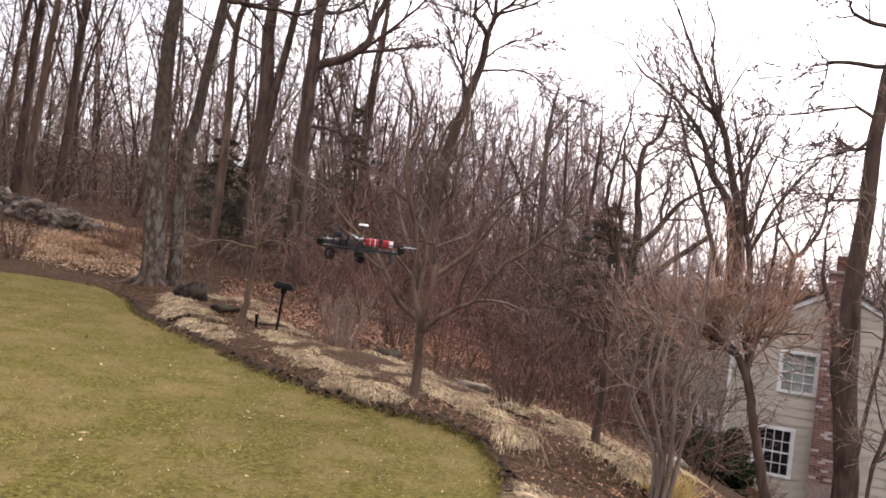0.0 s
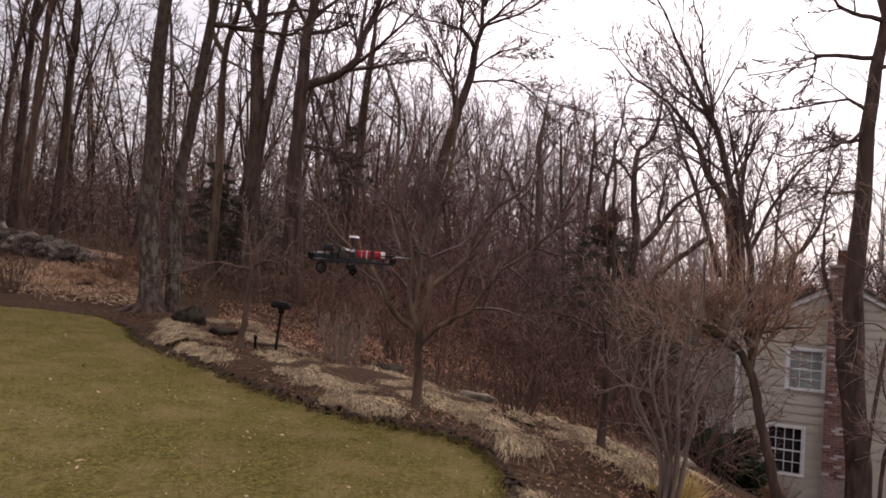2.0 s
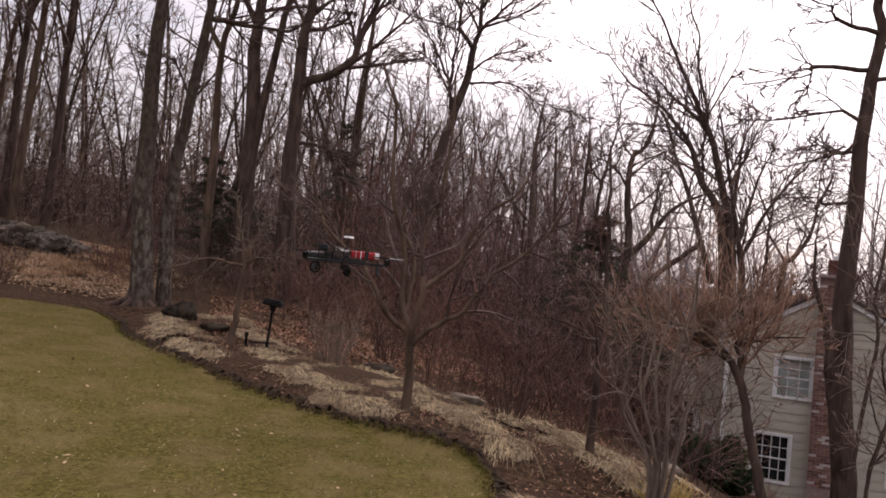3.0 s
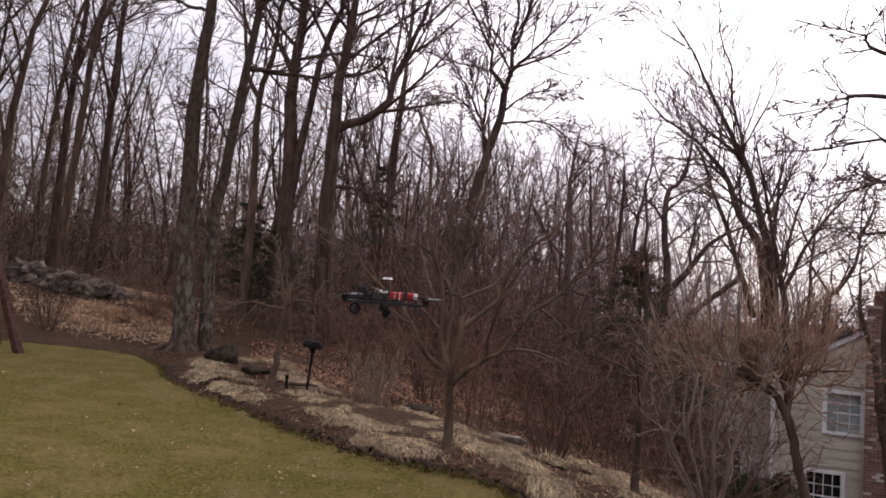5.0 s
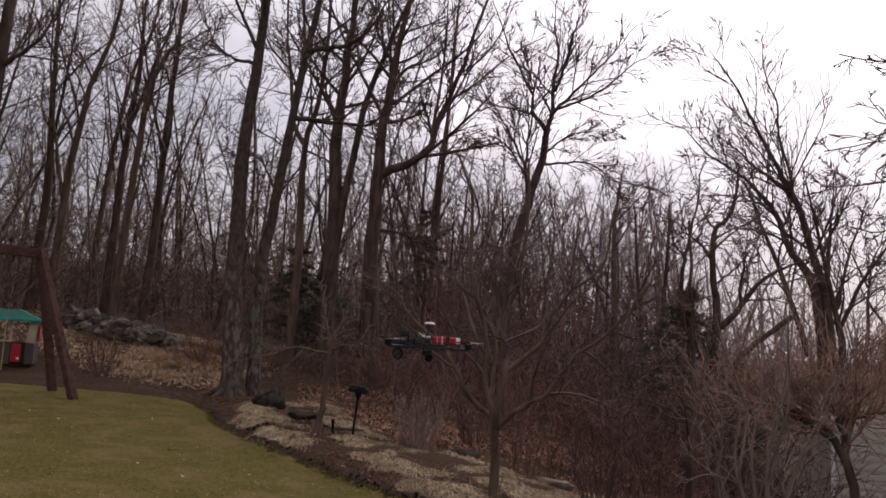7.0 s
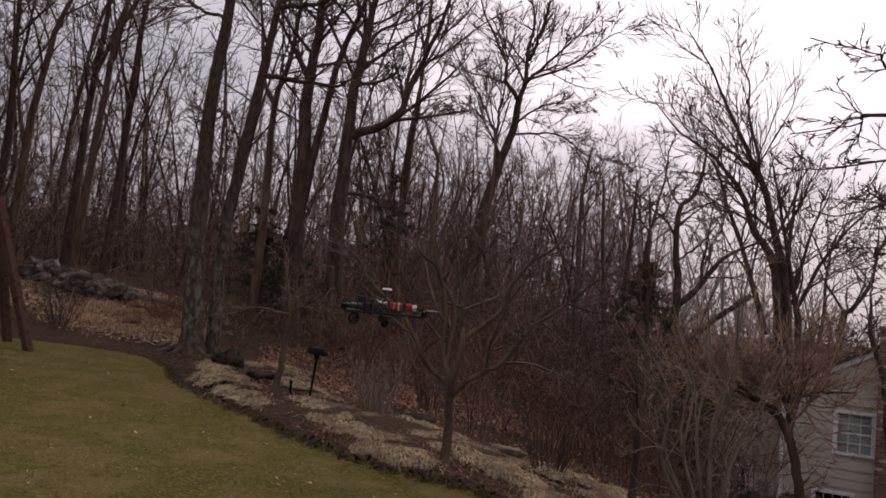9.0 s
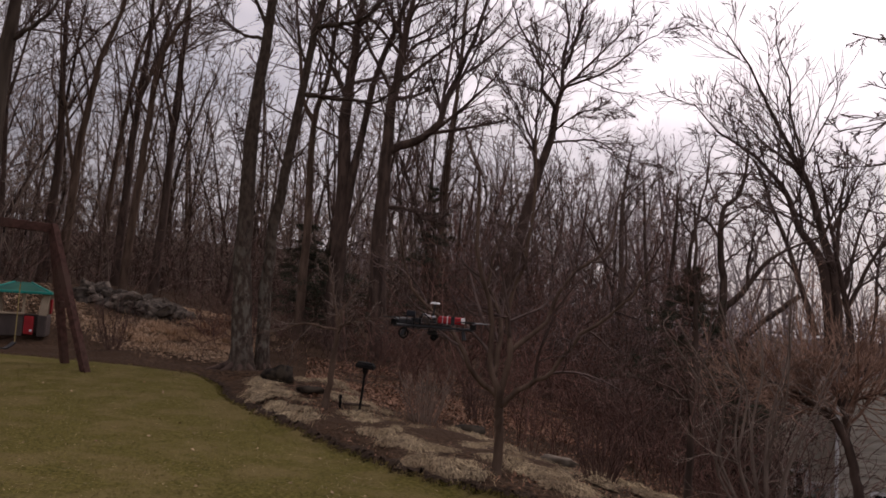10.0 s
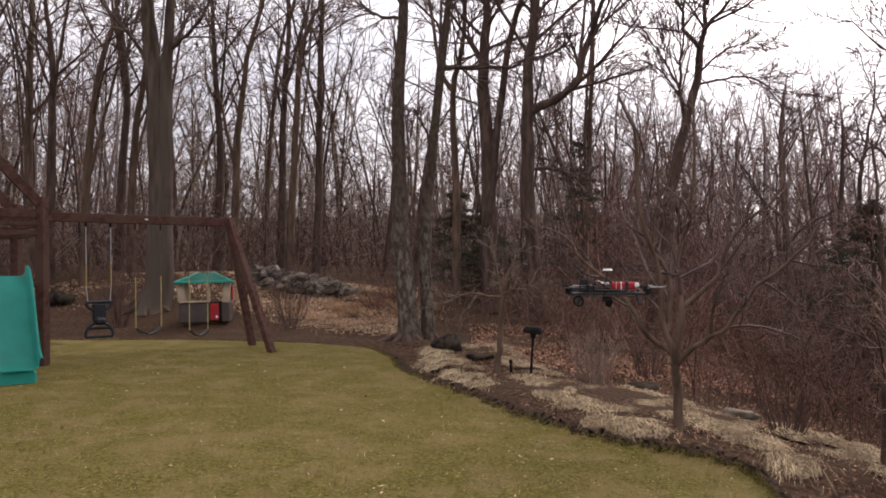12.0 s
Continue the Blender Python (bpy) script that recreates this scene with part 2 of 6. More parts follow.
# near-black colour that paints the darkness of a room behind glass
M_DARKROOM = material("unlit_room_shade", (0.015, 0.014, 0.016), (0.03, 0.028, 0.03), 2, 0.9, 0)
M_GLASS = bpy.data.materials.new("window_glass")
M_GLASS.use_nodes = True
_g = M_GLASS.node_tree.nodes["Principled BSDF"]
_g.inputs["Transmission Weight"].default_value, _g.inputs["Roughness"].default_value, _g.inputs["IOR"].default_value = 1.0, 0.02, 1.25
_g.inputs["Base Color"].default_value = (0.92, 0.95, 0.95, 1)


# ---- mesh helpers ----
def mesh_of(name, verts, faces):
    """A mesh from an array of points and one array of faces, or a list of them by size."""
    me = bpy.data.meshes.new(name)
    verts = np.asarray(verts, dtype=np.float32)
    sets = [np.asarray(f, dtype=np.int32) for f in (faces if isinstance(faces, list) else [faces])]
    loops = np.concatenate([f.ravel() for f in sets])
    sizes = np.concatenate([np.full(len(f), f.shape[1], dtype=np.int32) for f in sets])
    me.vertices.add(len(verts))
    me.vertices.foreach_set("co", verts.ravel())
    me.loops.add(len(loops))
    me.loops.foreach_set("vertex_index", loops)
    me.polygons.add(len(sizes))
    me.polygons.foreach_set("loop_start", np.concatenate([[0], np.cumsum(sizes)[:-1]]).astype(np.int32))
    me.update(calc_edges=True)
    return me


def smooth(me):
    me.polygons.foreach_set("use_smooth", np.ones(len(me.polygons), dtype=bool))
    return me


def part(name, shape, mat, parent=None, label="", m=None):
    """Links a bmesh or a mesh as one object under its thing."""
    if isinstance(shape, bmesh.types.BMesh):
        me = bpy.data.meshes.new(name)
        shape.to_mesh(me)
        shape.free()
    else:
        me = shape
    if mat and not me.materials:
        me.materials.append(mat)
    ob = new(name, me)
    if parent:
        ob.parent = parent
    if m is not None:
        ob.matrix_basis = m
    if label:
        tagged(ob, label)
    return ob


def thing(name, label, category, m=None, group="", kind=""):
    ob = new(name)
    ob.empty_display_size = 0.1
    if m is not None:
        ob.matrix_basis = m
    return tagged(ob, label, category, group, kind)


def box(sx, sy, sz, at=(0, 0, 0), bevel=0.004, turn=None, bm=None):
    """A bevelled box centred at a point."""
    b = bmesh.new()
    bmesh.ops.create_cube(b, size=1, matrix=Matrix.Diagonal((sx, sy, sz, 1)))
    if bevel:
        bmesh.ops.bevel(b, geom=b.edges[:], offset=min(bevel, min(sx, sy, sz) * 0.4), segments=1, affect="EDGES")
    mt = Matrix.Translation(at)
    if turn is not None:
        mt = mt @ turn.to_4x4()
    bmesh.ops.transform(b, matrix=mt, verts=b.verts[:])
    return join(bm, b)


def join(bm, b):
    if bm is None:
        return b
    me = bpy.data.meshes.new("tmp")
    b.to_mesh(me)
    b.free()
    bm.from_mesh(me)
    bpy.data.meshes.remove(me)
    return bm


def beam(p, q, w, h, bevel=0.006, bm=None):
    """A squared timber between two points."""
    p, q = Vector(p), Vector(q)
    d = q - p
    turn = d.to_track_quat("Z", "Y").to_matrix()
    return box(w, h, d.length, (p + q) / 2, bevel, turn, bm)


def rod(p, q, r, sides=10, r2=None, bm=None):
    p, q = Vector(p), Vector(q)
    d = q - p
    b = bmesh.new()
    bmesh.ops.create_cone(b, cap_ends=True, segments=sides, radius1=r, radius2=r if r2 is None else r2, depth=d.length)
    bmesh.ops.transform(b, matrix=Matrix.Translation((p + q) / 2) @ d.to_track_quat("Z", "Y").to_matrix().to_4x4(), verts=b.verts[:])
    return join(bm, b)


def tube_path(pts, r, sides=8, bm=None):
    for a, c in zip(pts[:-1], pts[1:]):
        bm = rod(a, c, r, sides, bm=bm)
    return bm


def tubes(groups, sides):
    """Tapered tubes along many polylines: groups of (points M x n x 3, radii M x n)."""
    vs, fs, tips, base = [], [], [], 0
    for P, R in groups:
        M, n, _ = P.shape
        R = R * 1.25 if sides == 3 else R
        T = np.gradient(P, axis=1)
        T /= np.linalg.norm(T, axis=2, keepdims=True) + 1e-9
        ref = np.where(np.abs(T[:, :1, 2:3]) > 0.8, np.array([1.0, 0, 0]), np.array([0, 0, 1.0]))
        U = np.cross(T, np.broadcast_to(ref, T.shape))
        U /= np.linalg.norm(U, axis=2, keepdims=True) + 1e-9
        W = np.cross(T, U)
        a = np.arange(sides) * 2 * np.pi / sides
        V = P[:, :, None] + R[:, :, None, None] * (np.cos(a)[:, None] * U[:, :, None] + np.sin(a)[:, None] * W[:, :, None])
        vs.append(V.reshape(-1, 3))
        idx = np.arange(M * n * sides).reshape(M, n, sides) + base
        nxt = np.roll(idx, -1, axis=2)
        e = -1 if sides == 3 else n
        fs.append(np.stack([idx[:, :-1], nxt[:, :-1], nxt[:, 1:], idx[:, 1:]], -1)[:, :e].reshape(-1, 4))
        if sides == 3:
            # twigs end in a point
            tips.append(np.stack([idx[:, -2], nxt[:, -2], np.broadcast_to(idx[:, -1, :1], idx[:, -2].shape)], -1).reshape(-1, 3))
        base += M * n * sides
    faces = [f for f in (np.concatenate(fs), np.concatenate(tips) if tips else np.zeros((0, 3), dtype=int)) if len(f)]
    return smooth(mesh_of("tubes", np.concatenate(vs), faces))


def spline(pts, n):
    """A smooth curve through a few points."""
    p = np.asarray(pts, float)
    p = np.vstack([2 * p[0] - p[1], p, 2 * p[-1] - p[-2]])
    out, k = [], len(p) - 3
    for u in np.linspace(0, k, n):
        i = min(int(u), k - 1)
        t = u - i
        a, b, c, d = p[i:i + 4]
        out.append(0.5 * (2 * b + (c - a) * t + (2 * a - 5 * b + 4 * c - d) * t * t + (3 * b - a - 3 * c + d) * t ** 3))
    return np.array(out)


# ---- the lie of the land ----
def sp(v, w):
    return w * np.logaddexp(0, np.asarray(v, float) / w)


def land(x, y):
    """Height of the ground: level lawn, a fall to the house, a bank and a wooded hill behind."""
    x, y = np.asarray(x, float), np.asarray(y, float)
    z = -0.03 * np.minimum(sp(x + 7, 1.0), 40)
    h = 0.52 * sp(x - (2.2 - 0.15 * (np.minimum(y, 60) - 8)), 0.9)
    z = z - 9.0 * np.tanh(h / 9.0)
    left = 1 / (1 + np.exp((x + 4.5) / 1.5))
    z = z + (0.12 + 0.02 * np.clip(-x - 8, 0, 4)) * np.minimum(sp(y - 14.6, 0.6), 4.9) * left
    far = np.hypot(x, y)
    az = np.arctan2(-x, y)
    z = z + (11.5 - 2.5 / (1 + np.exp(-(az - 0.0) / 0.12))) * (1 - np.exp(-(sp(far - 45, 6) / 50) ** 1.5))
    return z + berm(x, y) + tilt(x, y)


def tilt(x, y):
    """The gentle rise of the whole garden, away and to the left."""
    return 0.0314 * np.clip(y, -12, 26) - 0.0175 * np.clip(x, -40, 40)


BERM = [(-3.75, 12.3, 0), (-3.15, 11.1, 0), (-2.2, 9.8, 0), (-1.4, 9.05, 0), (-0.75, 8.35, 0), (-0.15, 8.1, 0), (0.7, 7.8, 0), (1.5, 7.7, 0), (2.4, 7.6, 0)]


def berm(x, y):
    """The raised bed behind the lawn's edge, sunk a little on either side."""
    line = spline(BERM, 60)[:, :2]
    x, y = np.broadcast_arrays(x, y)
    near = (x > -7) & (x < 5) & (y > 4) & (y < 15)
    out = np.zeros(x.shape)
    if near.any():
        off = np.stack([x[near], y[near]], -1)[:, None] - line[None]
        dist = np.sqrt((off ** 2).sum(-1))
        k = dist.argmin(1)
        d = dist[np.arange(len(k)), k]
        back = (off[np.arange(len(k)), k] @ np.array([0.55, 0.8])) > 0
        out[near] = np.where(back, 0.15 * np.exp(-(d / 1.5) ** 3), 0.15 * np.exp(-(d / 0.72) ** 4) - 0.035 * np.exp(-((d - 1.0) / 0.42) ** 2))
    return out


def ground_mesh():
    s = np.concatenate([-np.geomspace(500, 31, 26), np.linspace(-30, 30, 221), np.geomspace(31, 500, 26)])
    X, Y = np.meshgrid(s, s)
    rng = np.random.default_rng(3)
    Z = land(X, Y)
    near = (np.abs(X) < 30) & (np.abs(Y) < 30)
    bumps = np.zeros_like(Z)
    for k in range(14):
        f, ph = rng.uniform(1.0, 6.0), rng.uniform(0, 6.28, 2)
        d = rng.uniform(0, 6.28)
        bumps += np.sin(f * (X * np.cos(d) + Y * np.sin(d)) + ph[0]) * 0.02 / f ** 0.5
    Z = Z + np.where(near, np.clip(bumps, -0.05, 0.05), 0) - 0.03
    n = len(s)
    i = np.arange(n * n).reshape(n, n)
    Q = np.stack([i[:-1, :-1], i[:-1, 1:], i[1:, 1:], i[1:, :-1]], -1).reshape(-1, 4)
    return smooth(mesh_of("ground", np.stack([X, Y, Z], -1).reshape(-1, 3), Q))


tagged(part("ground", ground_mesh(), M_GROUND), "brown mulch and leaf litter on falling woodland ground", "ground", kind="structure")

EDGE = [(-17, 12.3), (-11.6, 12.1), (-8.7, 12.6), (-5.6, 12.7), (-4.6, 11.9), (-4.05, 10.85), (-3.15, 9.72), (-2.3, 8.82), (-1.65, 8.17), (-1.0, 7.62), (-0.35, 7.38),
        (0.12, 7.22), (0.44, 7.0), (0.56, 6.6), (0.54, 5.9), (0.6, 4.5), (1.3, 2.5), (3, 0), (4, -5), (-2, -9), (-12, -9), (-19, -4), (-20, 6)]
LAWN_MID = np.array([-4.0, 3.0])


def lawn_rim(n):
    rim = spline([(*p, 0) for p in EDGE + EDGE[:1]], n)[:-1, :2]
    rng = np.random.default_rng(5)
    a = np.arange(len(rim))
    wob = sum(np.sin(a * f + rng.uniform(0, 6)) * 0.018 for f in (0.35, 0.8, 1.7, 2.9))
    out = rim - LAWN_MID
    return rim + out / np.linalg.norm(out, axis=1, keepdims=True) * wob[:, None]


RIM = lawn_rim(700)


def lawn_mesh():
    n, rings = len(RIM), np.concatenate([np.linspace(0.02, 0.97, 40), [0.985, 1.0, 1.004]])
    V = []
    for k, s in enumerate(rings):
        p = LAWN_MID + (RIM - LAWN_MID) * s
        z = land(p[:, 0], p[:, 1]) + 0.02
        if k == len(rings) - 1:
            z = z - 0.11
        V.append(np.column_stack([p, z]))
    i = np.arange(n * len(rings)).reshape(len(rings), n)
    j = np.roll(i, -1, axis=1)
    Q = np.stack([i[:-1], j[:-1], j[1:], i[1:]], -1).reshape(-1, 4)
    return smooth(mesh_of("lawn", np.concatenate(V), Q))


lawn = tagged(part("lawn", lawn_mesh(), M_LAWN), "short olive-green winter lawn with straw-coloured patches", "lawn", kind="structure")


def cut_edge():
    """The strip of bare damp soil that a spade has left along the bed's side of the lawn, with the trench's shade in
    its colour.
    """
    rim = RIM[(RIM[:, 1] > 4.5) & (RIM[:, 0] > -5.2)]
    rng = np.random.default_rng(8)
    way = np.gradient(rim, axis=0)
    out = np.column_stack([way[:, 1], -way[:, 0]])
    out /= np.linalg.norm(out, axis=1, keepdims=True)
    out *= np.where(((rim - LAWN_MID) * out).sum(1) > 0, 1, -1)[:, None]
    V = []
    for w, h in ((-0.02, -0.06), (0.03, 0.004), (0.08, 0.012), (0.13, 0.024), (0.17, -0.05)):
        p = rim + out * (w * rng.uniform(0.75, 1.25, len(rim)))[:, None]
        V.append(np.column_stack([p, land(p[:, 0], p[:, 1]) + h + rng.normal(0, 0.006, len(rim))]))
    i = np.arange(len(rim) * 5).reshape(5, len(rim))
    return smooth(mesh_of("soil", np.concatenate(V), np.stack([i[:-1, :-1], i[:-1, 1:], i[1:, 1:], i[1:, :-1]], -1).reshape(-1, 4)))


tagged(part("soil_edge", cut_edge(), M_SOIL), "damp soil along the lawn's cut edge, its dark tone also painting the trench's shade", "soil", kind="structure")


def inside_lawn(p):
    a = np.arctan2(*(RIM - LAWN_MID).T[::-1])
    order = np.argsort(a)
    r = np.linalg.norm(RIM - LAWN_MID, axis=1)[order]
    d = p - LAWN_MID
    return np.linalg.norm(d, axis=1) < np.interp(np.arctan2(d[:, 1], d[:, 0]), a[order], r, period=2 * np.pi)


# ---- trees ----
def grow(rng, P, R, levels):
    """Branches in levels from stems P (M x n x 3) with radii R. Each level: count, first, last, angle, length, thin, points, wander, up."""
    out = [(P, R)]
    for count, first, last, angle, length, thin, n, wander, up in levels:
        M, m, _ = P.shape
        L = np.linalg.norm(np.diff(P, axis=1), axis=2).sum(1)
        t = first + (last - first) * (np.arange(count) + rng.random((M, count))) / count
        u = np.clip(t * (m - 1), 0, m - 1.001)
        i = u.astype(int)
        fr = (u - i)[..., None]
        rows = np.arange(M)[:, None]
        A, B = P[rows, i], P[rows, i + 1]
        S = A + (B - A) * fr
        T = B - A
        T /= np.linalg.norm(T, axis=2, keepdims=True) + 1e-9
        r = (R[rows, i] * (1 - fr[..., 0]) + R[rows, i + 1] * fr[..., 0]) * thin
        ref = np.where(np.abs(T[..., 2:3]) > 0.9, np.array([1.0, 0, 0]), np.array([0, 0, 1.0]))
        U = np.cross(T, ref)
        U /= np.linalg.norm(U, axis=2, keepdims=True) + 1e-9
        W = np.cross(T, U)
        ph = np.arange(count) * 2.4 + rng.random((M, 1)) * 6.28 + rng.normal(0, 0.5, (M, count))
        an = np.radians(angle) * rng.uniform(0.65, 1.35, (M, count))
        D = np.cos(an)[..., None] * T + np.sin(an)[..., None] * (np.cos(ph)[..., None] * U + np.sin(ph)[..., None] * W)
        ln = L[:, None] * length * (1.12 - 0.72 * t) * rng.uniform(0.55, 1.35, (M, count))
        S, D, ln, r = S.reshape(-1, 3), D.reshape(-1, 3), ln.ravel(), r.ravel()
        pts, d, bend = [S], D, rng.normal(0, 0.4 * wander, D.shape)
        for _ in range(n - 1):
            # a twig bends on in the way it has begun to bend
            bend = 0.65 * bend + rng.normal(0, 0.45 * wander, d.shape)
            d = d + bend + np.array([0, 0, up])
            d = d / (np.linalg.norm(d, axis=1, keepdims=True) + 1e-9)
            pts.append(pts[-1] + d * (ln / (n - 1))[:, None])
        P = np.stack(pts, 1)
        R = r[:, None] * np.linspace(1, 0.25, n)[None]
        out.append((P, R))
    return out


def at_least(groups, r):
    return [(P, np.maximum(R, r)) for P, R in groups]


def stem_line(rng, pts, n, bow):
    """A smooth stem through points (x, z) or (x, y, z), which bows a little in depth."""
    if len(pts[0]) == 2:
        k = len(pts) - 1
        pts = [(p[0], bow * (i / k), p[1]) for i, p in enumerate(pts)]
    return spline(pts, n)


LIMB = [(12, 0.12, 1, 38, 0.46, 0.5, 8, 0.12, 0.03), (7, 0.1, 0.9, 32, 0.62, 0.55, 6, 0.12, 0.02), (3, 0.15, 0.8, 26, 0.8, 0.7, 5, 0.1, 0.01)]
OPEN = [(4, 0.15, 0.95, 34, 0.7, 0.55, 7, 0.16, 0.03), (2, 0.2, 0.9, 28, 0.8, 0.7, 6, 0.14, 0.02)]
SPARSE = [(8, 0.2, 1, 44, 0.42, 0.5, 8, 0.18, 0.02), (4, 0.15, 0.95, 38, 0.55, 0.6, 6, 0.16, 0.01), (3, 0.2, 0.9, 32, 0.65, 0.7, 4, 0.15, 0.01)]


def tree(name, label, category, base, stems, levels, seed, bark=None, twig=None, group="", thick=1, flare=0.0, rmin=0.0035, limbs=(), limb_levels=LIMB, roots=()):
    """A tree: stems and limbs are (points relative to the base, radius at foot, radius at tip)."""
    rng = np.random.default_rng(seed)
    ob = thing(name, label, category, Matrix.Translation(base), group)
    trunks, boughs, fine = [], [], []
    for pts, r0, r1 in stems:
        P = stem_line(rng, pts, 18, 0.0)
        P[1:-1] += rng.normal(0, 0.035 * r0 ** 0.5, (16, 3)) * np.array([1, 1, 0.2])
        t = np.linspace(0, 1, 18)
        R = r0 + (r1 - r0) * t ** 0.8
        if pts[0][-1] < 0.3:
            P = np.vstack([P[0], P[0] + (P[1] - P[0]) * 0.15, P[0] + (P[1] - P[0]) * 0.4, P[1:]])
            R = np.concatenate([[R[0] * (1 + flare), R[0] * (1 + flare * 0.5), R[0] * (1 + flare * 0.2)], R[1:]])
        g = grow(rng, P[None], R[None], levels)
        trunks.append(g[0])
        boughs += g[1:1 + thick]
        fine += g[1 + thick:]
    for pts, r0, r1 in limbs:
        reach = math.hypot(pts[-1][0] - pts[0][0], pts[-1][-1] - pts[0][-1])
        P = stem_line(rng, pts, 16, rng.uniform(-0.3, 0.3) * reach)
        P[1:-1] += rng.normal(0, 0.008 * reach ** 0.5, (14, 3))
        g = grow(rng, P[None], np.linspace(r0, r1, 16)[None], limb_levels)
        boughs.append(g[0])
        fine += g[1:]
    for turn, reach, r0 in roots:
        # a root spreads from the foot and sinks into the ground
        c, d = math.cos(radians(turn)), math.sin(radians(turn))
        pts = [(c * u * reach, d * u * reach) for u in (0.0, 0.25, 0.55, 1.0)]
        line = [(x, y, float(land(base[0] + x, base[1] + y)) - base[2] + h) for (x, y), h in zip(pts, (0.42, 0.14, 0.03, -0.06))]
        part("root", tubes([(spline(line, 10)[None], np.linspace(r0, r0 * 0.35, 10)[None])], 8), M_DARKBARK, ob)
    if group:
        part("trunk", tubes(trunks + at_least(boughs, rmin * 1.5), 6), bark or M_BARK, ob)
    else:
        for g in trunks:
            part("trunk", tubes([g], 12), bark or M_BARK, ob)
        for P, R in at_least(boughs, rmin * 1.5):
            for k in range(len(P)):
                part("limb", tubes([(P[k:k + 1], R[k:k + 1])], 6), bark or M_BARK, ob)
    part("crown", tubes(at_least(fine, rmin), 3), twig or M_TWIG, ob, "bare fine twigs")
    return ob


def foot(x, y, sink=0.06):
    return (x, y, float(land(x, y)) - sink)


def along(az, d):
    """Plan point at an azimuth (degrees, to the left of straight ahead) and a distance."""
    return -math.sin(radians(az)) * d, math.cos(radians(az)) * d


HIGH = [(8, 0.72, 0.98, 48, 0.28, 0.42, 8, 0.16, 0.06), (6, 0.15, 1, 38, 0.5, 0.5, 7, 0.14, 0.04), (5, 0.15, 0.9, 32, 0.6, 0.6, 5, 0.14, 0.03), (2, 0.2, 0.8, 26, 0.8, 0.7, 4, 0.12, 0.02)]
MIDDLE = [(12, 0.52, 0.98, 46, 0.26, 0.42, 8, 0.16, 0.06)] + HIGH[1:]
NONE = [(2, 0.9, 1, 40, 0.1, 0.5, 4, 0.1, 0.05), (2, 0.3, 1, 40, 0.5, 0.5, 3, 0.1, 0.0)]

# --- the trees beside the lawn ---
tree("oak_tree", "tall straight grey oak with pale lichen on its trunk", "tree", foot(-4.86, 13.75),
     [([(0, 0), (-0.05, 0.92), (-0.12, 1.9), (-0.15, 2.91), (-0.14, 3.92), (-0.07, 4.96), (-0.02, 6.0), (0.05, 7.1), (0.2, 10), (0.1, 17)], 0.205, 0.05)],
     HIGH, 11, M_LICHEN, M_DARKTWIG, flare=0.55, rmin=0.0045, roots=((195, 0.62, 0.11), (240, 0.48, 0.11), (285, 0.42, 0.10), (325, 0.45, 0.10), (150, 0.5, 0.10)), limbs=[([(-0.1, 6.02), (-0.5, 6.11), (-0.82, 6.41), (-1.2, 7.2)], 0.035, 0.008)])
tree("oak_tree", "slimmer grey oak that leans, lichen on its trunk", "tree", foot(-4.58, 14.05),
     [([(0, 0), (-0.05, 0.94), (-0.03, 1.95), (0.05, 2.97), (0.2, 4.02), (0.35, 5.07), (0.48, 6.14), (0.66, 7.1), (0.95, 10), (0.9, 15)], 0.135, 0.04)],
     HIGH, 12, M_LICHEN, M_DARKTWIG, flare=0.3, rmin=0.0045, roots=((240, 0.3, 0.06), (300, 0.32, 0.06), (350, 0.32, 0.05)),
     limbs=[([(0.36, 5.12), (0.8, 5.1), (1.42, 5.07), (1.84, 5.21), (2.5, 5.9)], 0.055, 0.012), ([(0.5, 6.36), (1.03, 6.42), (1.35, 6.43), (1.75, 6.7), (2.3, 7.6)], 0.05, 0.012),
            ([(0.42, 5.5), (0.27, 5.96), (-0.21, 6.54), (-0.5, 7.4)], 0.03, 0.008), ([(0.15, 3.7), (-0.17, 4.32), (-0.42, 4.25), (-0.8, 4.5)], 0.025, 0.006)])
tree("forked_tree", "slender dark tree forked high up", "tree", foot(*along(15.9, 19.5)),
     [([(0, 0), (0.05, 2.02), (0.05, 3.71), (0.03, 5.36), (0.25, 6.14), (0.4, 7.32), (0.44, 8.8), (0.5, 13)], 0.12, 0.03), ([(0.03, 5.3), (-0.27, 5.83), (-0.44, 7.07), (-0.6, 8.22), (-0.8, 12)], 0.07, 0.02)],
     MIDDLE, 13, M_BARK, M_DARKTWIG, rmin=0.0045, limbs=[([(0.04, 5.16), (0.67, 4.89), (0.85, 4.5), (1.2, 4.4)], 0.035, 0.006)])
tree("twin_stemmed_tree", "grey tree with two close stems", "tree", foot(*along(13.1, 19.0)),
     [([(0, 0), (-0.1, 1.27), (-0.09, 3.11), (-0.14, 4.99), (-0.16, 5.94), (-0.05, 6.91), (-0.03, 7.88), (0.06, 9), (0, 15)], 0.24, 0.05),
      ([(-0.05, 2.9), (0.12, 4.24), (0.25, 5.0), (0.49, 6.44), (0.82, 7.41), (1.1, 8.29), (1.5, 9.4), (2.2, 13)], 0.12, 0.03)],
     MIDDLE, 14, M_DARKBARK, M_DARKTWIG, flare=0.3, rmin=0.0045, limbs=[([(-0.17, 6.04), (-0.51, 6.73), (-0.62, 7.29), (-0.9, 8.6)], 0.04, 0.01)])
